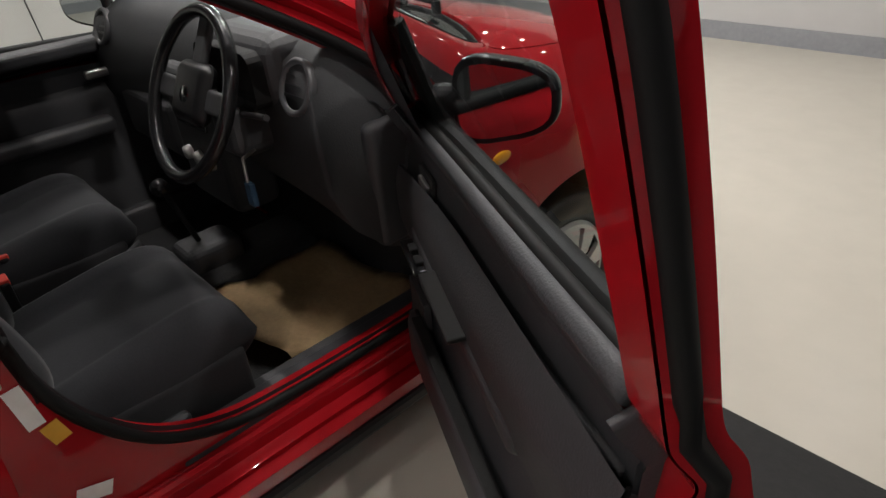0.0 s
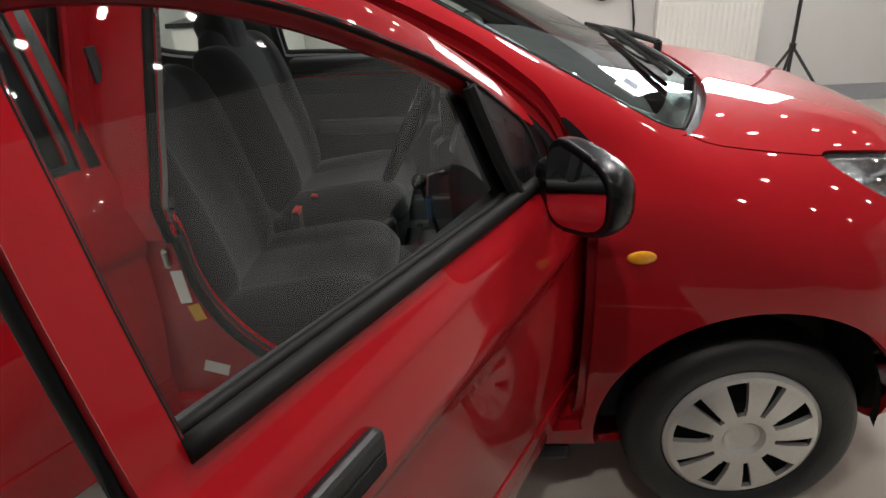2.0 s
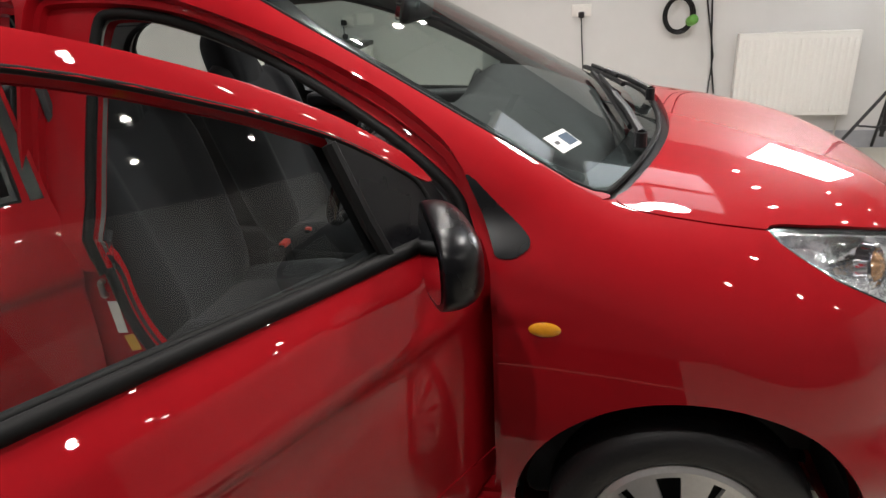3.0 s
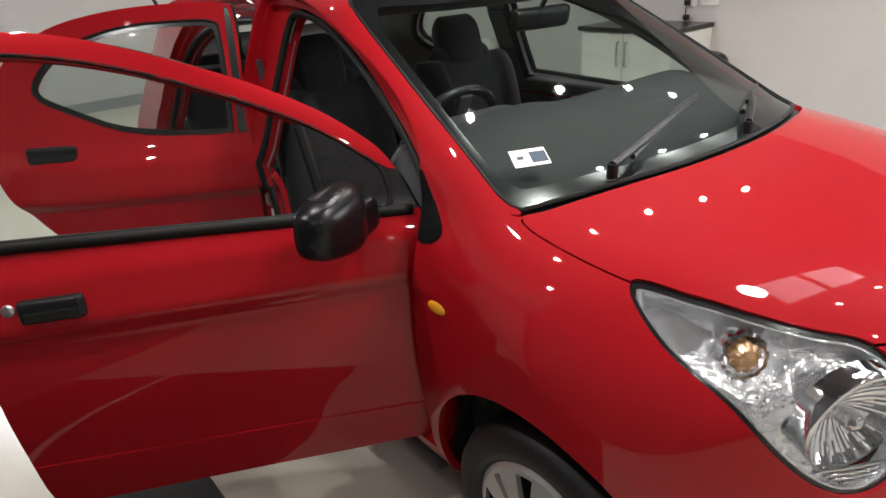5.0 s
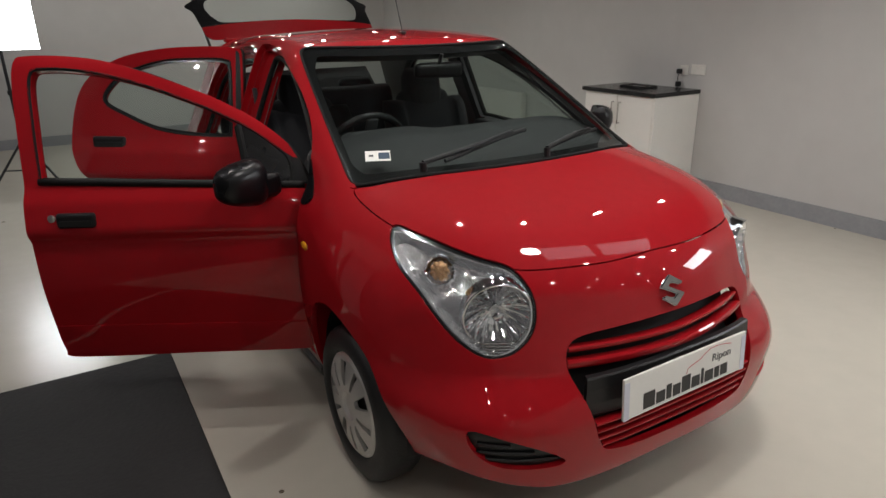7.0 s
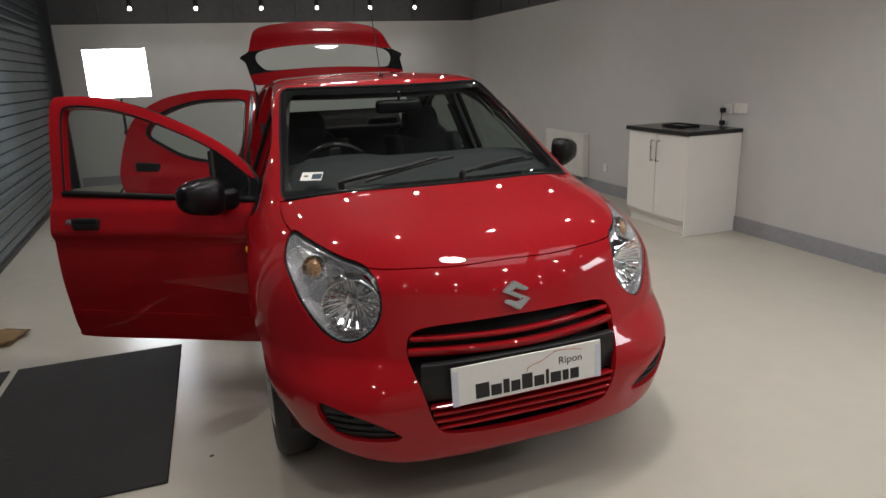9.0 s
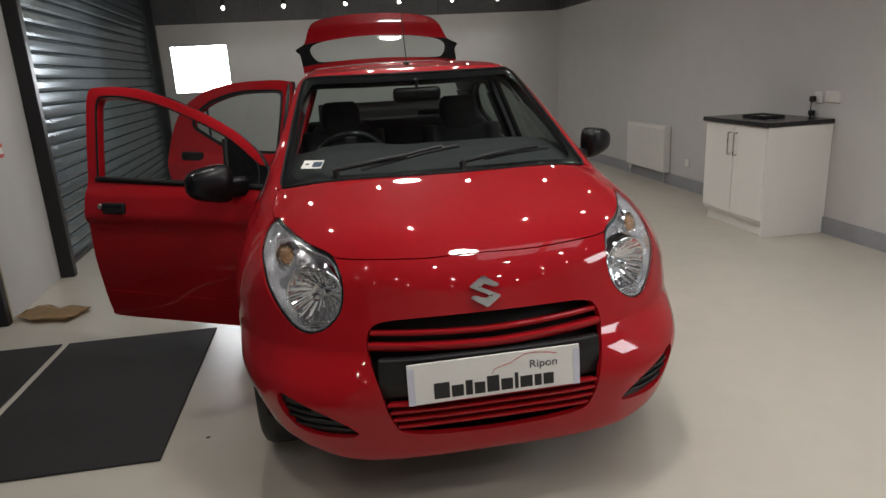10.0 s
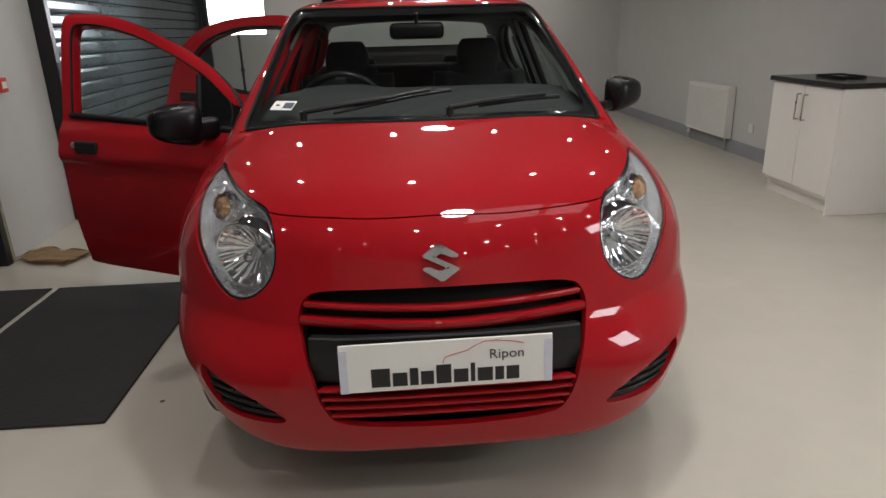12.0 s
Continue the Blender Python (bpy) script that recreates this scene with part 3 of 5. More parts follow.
def shoot(o, d, t1=1.6, n=34):
    """from inside outwards"""
    o = np.asarray(o, float); d = np.asarray(d, float)
    a = np.zeros(o.shape[0]); b = np.full(o.shape[0], t1)
    for _ in range(n):
        m = (a + b) / 2; p = o + d * m[:, None]; s = body(p[:, 0], p[:, 1], p[:, 2]) > 0
        b = np.where(s, m, b); a = np.where(s, a, m)
    return o + d * ((a + b) / 2)[:, None]


def slope(p, e=2e-4):
    x, y, z = p.T
    g = np.stack([body(x + e, y, z) - body(x - e, y, z), body(x, y + e, z) - body(x, y - e, z), body(x, y, z + e) - body(x, y, z - e)], 1)
    return g / np.maximum(1e-12, np.linalg.norm(g, axis=1))[:, None]


def lattice(us, vs, origin, way):
    """Rays from the inside, one for each pair of u and v, meet the surface."""
    U, V = [a.ravel() for a in np.meshgrid(us, vs, indexing="ij")]
    P = shoot(origin(U, V), way(U, V))
    nu, nv = len(us), len(vs)
    a = (np.arange(nu - 1)[:, None] * nv + np.arange(nv - 1)[None]).ravel()
    T = np.concatenate([np.stack([a, a + nv, a + nv + 1], 1), np.stack([a, a + nv + 1, a + 1], 1)])
    n = slope(P)
    c = np.cross(P[T[:, 1]] - P[T[:, 0]], P[T[:, 2]] - P[T[:, 0]])
    if (c * n[T[:, 0]]).sum() < 0:
        T = T[:, ::-1]
    return P, T


def keep(P, T, f):
    """The part of a surface where f is above 0, cut cleanly along its zero line."""
    s = f > 0
    k = s[T].sum(1)
    out = [T[k == 3]]
    extra, cache, tris = [], {}, []

    def between(i, j):
        key = (min(i, j), max(i, j))
        if key not in cache:
            t = f[i] / (f[i] - f[j])
            cache[key] = len(P) + len(extra)
            extra.append(P[i] + (P[j] - P[i]) * t)
        return cache[key]

    for tri in T[(k == 1) | (k == 2)]:
        t = list(tri)
        if s[t].sum() == 1:
            while not s[t[0]]:
                t = t[1:] + t[:1]
            tris.append((t[0], between(t[0], t[1]), between(t[0], t[2])))
        else:
            while s[t[0]]:
                t = t[1:] + t[:1]
            a, b = between(t[0], t[1]), between(t[0], t[2])
            tris += [(a, t[1], t[2]), (a, t[2], b)]
    if extra:
        P = np.concatenate([P, np.array(extra)])
    if tris:
        out.append(np.array(tris))
    T = np.concatenate(out)
    used, inv = np.unique(T, return_inverse=True)
    return P[used], inv.reshape(-1, 3)


def shell(name, chart, fields, material, parent, depth=0.012, off=0.0, label="", m=None, flip=False):
    """A panel: the chart where every field is above 0, moved out by off, with its rim turned inwards by depth."""
    P, T = chart
    for fn in fields:
        P, T = keep(P, T, fn(P))
    N = slope(P)
    Q = P + N * (off(P)[:, None] if callable(off) else off)
    normals = N
    if depth:
        e = np.sort(np.concatenate([T[:, [0, 1]], T[:, [1, 2]], T[:, [2, 0]]]), 1)
        d = np.concatenate([T[:, [0, 1]], T[:, [1, 2]], T[:, [2, 0]]])
        _, first, count = np.unique(e, axis=0, return_index=True, return_counts=True)
        rim = d[first[count == 1]]
        used, inv = np.unique(rim, return_inverse=True)
        inv = inv.reshape(-1, 2)
        n0 = len(Q)
        Q = np.concatenate([Q, Q[used], Q[used] - N[used] * (depth(P[used])[:, None] if callable(depth) else depth)])
        normals = np.concatenate([N, np.zeros((2 * len(used), 3))])
        a, b, w = n0 + inv[:, 0], n0 + inv[:, 1], len(used)
        T = np.concatenate([T, np.stack([b, a, a + w], 1), np.stack([b, a + w, b + w], 1)])
    if flip:
        T, normals = T[:, ::-1], -normals
    if m is not None:
        R = np.array(m.inverted())
        Q = Q @ R[:3, :3].T + R[:3, 3]
        normals = normals @ R[:3, :3].T
    me = bpy.data.meshes.new(name)
    me.from_pydata(Q.tolist(), [], T.tolist())
    me.polygons.foreach_set("use_smooth", [True] * len(me.polygons))
    me.normals_split_custom_set_from_vertices(normals.tolist())
    return finish(name, me, material, parent, label)


def smooth_loop(pts, n=8):
    """A rounded closed outline through a few corner points."""
    p = np.array(pts, float)
    t = np.linspace(0, 1, n, endpoint=False)[:, None]
    out = []
    for i in range(len(p)):
        a, b, c, d = p[i - 1], p[i], p[(i + 1) % len(p)], p[(i + 2) % len(p)]
        out.append(0.5 * (2 * b + (c - a) * t + (2 * a - 5 * b + 4 * c - d) * t ** 2 + (3 * b - a - 3 * c + d) * t ** 3))
    return np.concatenate(out)


def inside(poly, a, b):
    """Signed distance of points (a, b) to an outline, above 0 inside."""
    q = np.roll(poly, -1, 0)
    best, odd = np.full(len(a), 1e9), np.zeros(len(a), bool)
    for (x0, y0), (x1, y1) in zip(poly, q):
        dx, dy = x1 - x0, y1 - y0
        t = np.clip(((a - x0) * dx + (b - y0) * dy) / (dx * dx + dy * dy + 1e-12), 0, 1)
        best = np.minimum(best, (a - x0 - t * dx) ** 2 + (b - y0 - t * dy) ** 2)
        odd ^= ((y0 > b) != (y1 > b)) & (a < (x1 - x0) * (b - y0) / (y1 - y0 + 1e-12) + x0)
    return np.where(odd, 1, -1) * np.sqrt(best)


ROUND = 0.012  # metres of outline for each degree round the nose


def bearing(P):
    return np.degrees(np.arctan2(np.abs(P[:, 0]), 0.45 - P[:, 1])) * ROUND


# outlines: nose features by (degrees, height), sides by (y, height), tops by (x, y)
HEADLAMP = smooth_loop([(d * ROUND, z) for d, z in ((49.0, 0.932), (42.5, 0.924), (37.8, 0.910), (32.3, 0.889), (27.2, 0.867), (24.6, 0.821), (23.8, 0.756), (24.6, 0.697), (27.2, 0.652), (30.5, 0.640), (33.5, 0.662), (36.7, 0.712), (41.0, 0.800), (46.4, 0.868))])
MOUTH = smooth_loop([(k * x, z) for k, pts in ((1, ((0.0, 0.699), (0.20, 0.693), (0.325, 0.682), (0.370, 0.656), (0.381, 0.597), (0.356, 0.50), (0.320, 0.385), (0.255, 0.342))), (-1, ((0.0, 0.326), (0.255, 0.342), (0.320, 0.385), (0.356, 0.50), (0.381, 0.597), (0.370, 0.656), (0.325, 0.682), (0.20, 0.693)))) for x, z in pts])
FOG = smooth_loop([(d * ROUND, z) for d, z in ((33.6, 0.462), (31.2, 0.458), (26.5, 0.428), (22.6, 0.388), (20.6, 0.352), (23.0, 0.340), (29, 0.345), (32.0, 0.375), (33.6, 0.42))])
BONNET = smooth_loop([(0, -0.557), (0.22, -0.545), (0.44, -0.478), (0.56, -0.36), (0.635, -0.20), (0.664, -0.06), (0.668, 0.08), (0.655, 0.160), (0.60, 0.128), (0.45, 0.068), (0.25, 0.026), (0, 0.012), (-0.25, 0.026), (-0.45, 0.068), (-0.60, 0.128), (-0.655, 0.160), (-0.668, 0.08), (-0.664, -0.06), (-0.635, -0.20), (-0.56, -0.36), (-0.44, -0.478), (-0.22, -0.545)])
GLASSTOP = smooth_loop([(0.0, 0.035), (0.25, 0.05), (0.45, 0.095), (0.60, 0.155), (0.648, 0.20), (0.632, 0.35), (0.595, 0.62), (0.553, 0.88), (0.525, 0.945), (0.45, 0.915), (0.25, 0.845), (0, 0.815), (-0.25, 0.845), (-0.45, 0.915), (-0.525, 0.945), (-0.553, 0.88), (-0.595, 0.62), (-0.632, 0.35), (-0.648, 0.20), (-0.60, 0.155), (-0.45, 0.095), (-0.25, 0.05)])
FRONTDOOR = smooth_loop([(0.385, 0.32), (0.378, 0.5), (0.376, 0.75), (0.380, 0.90), (0.405, 0.965), (0.436, 1.030), (0.462, 1.074), (0.50, 1.116), (0.60, 1.188), (0.70, 1.242), (0.80, 1.288), (1.00, 1.362), (1.18, 1.409), (1.385, 1.422), (1.446, 1.39), (1.452, 1.20), (1.445, 0.98), (1.436, 0.75), (1.428, 0.5), (1.415, 0.33), (1.375, 0.292), (0.9, 0.288), (0.43, 0.288)])
REARDOOR = smooth_loop([(1.455, 0.32), (1.452, 0.6), (1.464, 1.0), (1.474, 1.36), (1.51, 1.40), (1.65, 1.405), (1.88, 1.385), (2.08, 1.33), (2.22, 1.22), (2.27, 1.05), (2.26, 0.88), (2.17, 0.74), (2.05, 0.60), (1.985, 0.45), (1.95, 0.32), (1.90, 0.292), (1.7, 0.288), (1.49, 0.288)])
def shrink(poly, d):
    c = np.roll(poly, -1, 0) - np.roll(poly, 1, 0)
    n = np.stack([-c[:, 1], c[:, 0]], 1)
    n /= np.maximum(1e-9, np.linalg.norm(n, axis=1))[:, None]
    area = 0.5 * (poly[:, 0] * np.roll(poly[:, 1], -1) - np.roll(poly[:, 0], -1) * poly[:, 1]).sum()
    return poly + n * d * np.sign(area)

# the opening in the body behind the driver's door
APERTURE = smooth_loop([(0.435, 0.41), (0.43, 0.5), (0.425, 0.75), (0.420, 0.90), (0.448, 0.980), (0.49, 1.040), (0.61, 1.130), (0.815, 1.250), (1.0, 1.330), (1.16, 1.376), (1.262, 1.386), (1.302, 1.355), (1.312, 1.20), (1.315, 0.98), (1.300, 0.78), (1.255, 0.62), (1.165, 0.48), (1.04, 0.405), (0.88, 0.380), (0.5, 0.374)])
REARAPERTURE = shrink(REARDOOR, 0.050)


def front_belt(y):
    return 0.960 + 0.034 * (y - 0.45)


FRONTGLASS = smooth_loop([(0.470, 0.990), (0.482, 1.050), (0.52, 1.088), (0.62, 1.157), (0.72, 1.208), (0.83, 1.255), (1.012, 1.322), (1.185, 1.365), (1.340, 1.379), (1.394, 1.353), (1.397, 1.20), (1.390, 1.02), (1.380, front_belt(1.38)), (1.30, front_belt(1.3)), (1.1, front_belt(1.1)), (0.9, front_belt(0.9)), (0.7, front_belt(0.7)), (0.55, front_belt(0.55)), (0.485, front_belt(0.485))], 6)
# the black corner ahead of the window, from the belt line up to the tip of the red frame
SAIL = np.array([(0.34, 0.957), (0.62, 0.962), (0.62, 1.15), (0.52, 1.086), (0.462, 1.050), (0.34, 1.036)])
REARGLASS = smooth_loop([(1.52, 1.02), (1.525, 1.30), (1.55, 1.345), (1.65, 1.350), (1.85, 1.335), (2.03, 1.275), (2.12, 1.19), (2.12, 1.13), (2.03, 1.08), (1.88, 1.02), (1.7, 0.995), (1.545, 0.992)])
AXLE, WHEELZ, TYRER = 2.36, 0.278, 0.278


def side(poly, right=None, grow=0.0):
    """Inside a side outline; right: only on the driver's side (x below 0)."""
    def f(P):
        v = inside(poly, P[:, 1], P[:, 2]) + grow
        return v if right is None else np.minimum(v, (-P[:, 0] if right else P[:, 0]) - 0.2)
    return f


def outside(fn, gap=0.0):
    return lambda P: -fn(P) - gap


def arches(P):
    """Below 0 inside the round wheel openings."""
    a = np.hypot(P[:, 1], P[:, 2] - 0.302) - 0.350
    b = np.hypot(P[:, 1] - AXLE, P[:, 2] - 0.29) - 0.322
    return np.minimum(a, b) + 10 * (np.abs(P[:, 0]) < 0.45)


def headlamp(P):
    return inside(HEADLAMP, bearing(P), P[:, 2])


def bonnet(P):
    return np.minimum(inside(BONNET, P[:, 0], P[:, 1]), (P[:, 2] - 0.72))


def screen(P):
    return np.minimum(inside(GLASSTOP, P[:, 0], P[:, 1]), P[:, 2] - 0.9)


def seam(P):
    """Above 0 forward of the joint between wing and body."""
    up = 1.012 - 0.02 - P[:, 2] + 0.35 * np.maximum(0, 0.16 - P[:, 1])
    return np.minimum(0.372 - P[:, 1], up + 0.02 * 0)


def bumper_joint(P):
    """Above 0 in front of the joint between bumper and wing."""
    return np.maximum(-0.335 + 0.42 * np.maximum(0, P[:, 2] - 0.60) - P[:, 1] - 0.0, np.where(np.abs(P[:, 0]) < 0.44, 0.2, -1))


nose = lattice(np.radians(np.arange(-92, 92.1, 0.8)), np.arange(0.165, 1.075, 0.009),
               lambda a, z: np.stack([0 * a, 0 * a + 0.45, z], 1), lambda a, z: np.stack([np.sin(a), -np.cos(a), 0 * a], 1))
lid = lattice(np.arange(-0.70, 0.701, 0.012), np.arange(-0.62, 0.17, 0.011),
              lambda x, y: np.stack([x, y, 0 * x + 0.62], 1), lambda x, y: np.stack([0 * x, 0 * x, 0 * x + 1], 1))
crown = lattice(np.arange(-0.72, 0.721, 0.015), np.arange(-0.02, 1.0, 0.015),
                lambda x, y: np.stack([x, y, 0 * x + 0.72], 1), lambda x, y: np.stack([0 * x, 0 * x, 0 * x + 1], 1))
barrel = lattice(np.arange(0.0, 2.70, 0.0125), np.radians(np.arange(-128, 128.1, 1.0)),
                 lambda y, a: np.stack([0 * a, y, 0 * a + 0.62], 1), lambda y, a: np.stack([np.sin(a), 0 * a, np.cos(a)], 1))
tail = lattice(np.radians(np.arange(-80, 80.1, 1.6)), np.arange(0.175, 0.74, 0.014),
               lambda a, z: np.stack([0 * a, 0 * a + 2.0, z], 1), lambda a, z: np.stack([np.sin(a), np.cos(a), 0 * a], 1))

car = thing("car", "red five-door hatchback with its driver's doors and tailgate open", "car")

def clear_of_cowl(P):
    """Below 0 in the gap between bonnet and windscreen."""
    return np.maximum(np.maximum(np.abs(P[:, 0]) - 0.646, 0.93 - P[:, 2]), P[:, 1] - 0.26)


# outer panels
G = 0.0038
front_bumper = shell("front_bumper", nose, [outside(bonnet, G), outside(headlamp, 0.003), bumper_joint,
    lambda P: np.maximum(-inside(MOUTH, P[:, 0], P[:, 2]), P[:, 1] + 0.3), lambda P: -inside(FOG, bearing(P), P[:, 2]), lambda P: -0.14 - P[:, 1], arches], RED, car, 0.022, label="glossy red front bumper with a wide mouth")
for right in (True, False):
    sgn = (lambda P: -P[:, 0]) if right else (lambda P: P[:, 0])
    shell("front_wing", nose, [sgn, outside(bonnet, G), outside(headlamp, 0.003), lambda P: -bumper_joint(P), seam, outside(screen, 0.02), clear_of_cowl, arches], RED, car, 0.02)
shell("bonnet", lid, [bonnet, outside(headlamp, 0.004)], RED, car, 0.02, label="glossy red bonnet")
openings = [outside(bonnet, 0.01), outside(screen, 0.002), lambda P: -seam(P), arches, lambda P: 2.60 - P[:, 1] - 0.32 * np.maximum(0, P[:, 2] - 0.9)]
body_fields = openings + [clear_of_cowl, outside(side(FRONTDOOR, True), 0.003), outside(side(REARDOOR, True), 0.003), outside(side(FRONTGLASS, False)), outside(side(REARGLASS, False))]
body_shell = shell("body_shell", barrel, body_fields, RED, car, 0.03, label="red painted body shell with pillars and roof")
shell("rear_bumper", tail, [lambda P: P[:, 1] - 2.56, arches], RED, car, 0.02)

# door jambs: a stepped red frame behind each driver's side door
def thick(P):
    """Thickness of the doors: thin round the windows, deep below the belt line."""
    return 0.050 + 0.042 * (1 - ramp(P[:, 2], 0.80, 0.95))


for poly, hole in ((FRONTDOOR, APERTURE), (REARDOOR, REARAPERTURE)):
    shell("jamb_step", barrel, [side(poly, True, 0.012), outside(side(poly, True, -0.014)), lambda P: 0.02 + arches(P)], RED, car, lambda P: thick(P) - 0.028, -0.030, label="red painted step of the door opening")
    shell("door_jamb", barrel, [side(poly, True, -0.010), outside(side(hole, True)), lambda P: 0.02 + arches(P)], RED, car, 0.05, lambda P: -thick(P), label="red painted door jamb")


def on_side(pts, off=0.0, right=True):
    """Places an outline of (y, z) on the car's side."""
    q = np.array(pts, float)
    o = np.stack([0 * q[:, 0], q[:, 0], q[:, 1]], 1)
    P = shoot(o, np.tile((-1.0 if right else 1.0, 0, 0), (len(q), 1)))
    return P + slope(P) * off


for poly in (APERTURE, REARAPERTURE):
    q = on_side(poly)
    part("door_seal", tube((q - slope(q) * thick(q)[:, None])[::2], 0.012, 8, True), SEAL, car, "black rubber door seal", True)

# windscreen, its dark border and the cowl with wipers
g = shell("windscreen", crown, [lambda P: screen(P) - 0.003], SCREEN, car, 0, -0.006, "clear laminated windscreen")
g.visible_shadow = False


def border(P):
    v = inside(GLASSTOP, P[:, 0], P[:, 1])
    return 0.030 + 0.045 * (1 - ramp(P[:, 1] - 0.36 * P[:, 0] ** 2, 0.04, 0.16)) + 0.034 * ramp(P[:, 1] - 0.45 * P[:, 0] ** 2, 0.62, 0.78) - v


shell("windscreen_border", crown, [lambda P: screen(P) - 0.003, border], GLOSSBLACK, car, 0, -0.009, "black printed glass border")
shell("cowl", crown, [lambda P: -inside(BONNET, P[:, 0], P[:, 1]) + 0.02, lambda P: -inside(GLASSTOP, P[:, 0], P[:, 1]) + 0.012, lambda P: 0.22 - P[:, 1], lambda P: 0.655 - np.abs(P[:, 0])], BLACK, car, 0, -0.016, "black plastic cowl")
part("windscreen_seal", tube([Vector(p) for p in (lambda q: q + slope(q) * -0.004)(shoot(np.concatenate([GLASSTOP[::3], np.full((len(GLASSTOP[::3]), 1), 0.8)], 1), np.tile((0, 0, 1.0), (len(GLASSTOP[::3]), 1))))], 0.006, 6, True), SEAL, car)


def on_top(x, y, off=0.0):
    P = shoot(np.array([[x, y, 0.8]]), np.array([[0, 0, 1.0]]))
    return Vector((P + slope(P) * off)[0])


def wiper(x0, y0, x1, y1, x2, y2):
    """Arm from the pivot to the middle of a blade that ends at the second pair."""
    a, b, c = on_top(x0, y0, 0.012), on_top(x1, y1, 0.022), on_top(x2, y2, 0.012)
    mid = on_top((x0 + x1) / 2, (y0 + y1) / 2, 0.03)
    w = part("wiper", tube([a, a + Vector((0, 0, 0.02)), mid, b], 0.0095, 8), BLACK, car, "black wiper arm")
    d = [on_top(x1 + (x2 - x1) * k / 6, y1 + (y2 - y1) * k / 6, 0.010) for k in range(-5, 7)]
    part("blade", tube(d, 0.008, 6), BLACK, w)
    part("spine", tube([p + Vector((0, -0.004, 0.012)) for p in d[2:-2]], 0.006, 6), BLACK, w)
    part("pivot_cap", rods(0.013, a - Vector((0, 0, 0.01)), a + Vector((0, 0, 0.022))), BLACK, w)


wiper(-0.42, 0.105, -0.13, 0.165, 0.10, 0.215)
wiper(0.08, 0.050, 0.33, 0.175, 0.50, 0.240)

# grille mouth
def nose_line(z, half, off, n=40):
    """Points across the nose at one height."""
    a = np.radians(np.linspace(-40, 40, 241))
    P = shoot(np.stack([0 * a, 0 * a + 0.45, 0 * a + z], 1), np.stack([np.sin(a), -np.cos(a), 0 * a], 1))
    P = P[np.abs(P[:, 0]) <= half]
    P = P[:: max(1, len(P) // n)]
    return P + slope(P) * off


def bar(name, z, half, off, h, d, material, label="", tilt=0.0):
    """A curved bar across the mouth with a rounded section h high and d deep."""
    P = nose_line(z, half, off)
    bm = bmesh.new()
    sec = [(0, -0.5), (0.35, -0.45), (0.5, -0.15), (0.5, 0.2), (0.3, 0.46), (0, 0.5), (-1.0, 0.5), (-1.0, -0.5)]
    rings = []
    for p in P:
        out = Vector((p[0] * 0.9, -1.0 * abs(p[1]) , 0)).normalized()
        rings.append([bm.verts.new(Vector(p) + out * (sx * d) + Vector((0, 0, sz * h + tilt * sx * d))) for sx, sz in sec])
    for p, q in zip(rings, rings[1:]):
        for i in range(len(sec)):
            j = (i + 1) % len(sec)
            bm.faces.new((p[i], q[i], q[j], p[j]))
    bm.faces.new(rings[0])
    bm.faces.new(rings[-1][::-1])
    bmesh.ops.recalc_face_normals(bm, faces=bm.faces)
    return part(name, bm, material, car, label, smooth=False)


def mouth_half(z):
    k = MOUTH[(MOUTH[:, 0] > 0.2)]
    i = np.argmin(np.abs(k[:, 1] - z))
    return float(k[i, 0]) - 0.004


shell("mouth_backing", nose, [lambda P: np.minimum(inside(MOUTH, P[:, 0], P[:, 2]) + 0.015, -P[:, 1] - 0.3)], DARK, car, 0, -0.075)
bar("grille_bar", 0.650, mouth_half(0.650), -0.014, 0.017, 0.022, RED, "glossy red grille bar", 0.2)
bar("grille_bar", 0.610, mouth_half(0.610), -0.012, 0.026, 0.024, RED, "glossy red grille bar", 0.2)
bar("plate_band", 0.525, mouth_half(0.525), -0.014, 0.130, 0.016, BLACK, "black plastic number plate band")
for z in (0.443, 0.417, 0.391, 0.366):
    bar("lower_bar", z, mouth_half(z), -0.014, 0.013, 0.024, RED, "glossy red lower grille bar", 0.2)
for right in (-1, 1):
    sg = lambda P, r=right: r * P[:, 0]
    shell("fog_recess", nose, [sg, lambda P: inside(FOG, bearing(P), P[:, 2]) + 0.006], BLACK, car, 0, -0.018, "black ribbed fog lamp blank")
    for k in range(3):
        z0 = 0.362 + 0.026 * k
        a = np.radians(np.linspace(21.5 + 3.3 * k, 32.6, 12)) * right
        P = shoot(np.stack([0 * a, 0 * a + 0.45, 0 * a + z0], 1), np.stack([np.sin(a), -np.cos(a), 0 * a], 1))
        part("fog_rib", tube(P + slope(P) * -0.014, 0.006, 6), BLACK, car, smooth=True)

# number plate with the dealer's wording (a name drawn only as bars and marks)
PL = pose(-0.004, -0.7335, 0.520, 86, 0, 0.8) @ Matrix.Diagonal((1.03, 1.04, 1, 1))
pl = part("plate", boxed((-0.262, -0.062, -0.004), (0.262, 0.062, 0.004), 0.002), PLATE, car, "white dealer plate on the grille", m=PL)
for s in (-1, 1):
    part("plate_tab", boxed((s * 0.262 - (0.020 if s > 0 else 0), -0.062, 0.004), (s * 0.262 + (0 if s > 0 else 0.020), 0.050, 0.0052)), PLATETAB, pl)

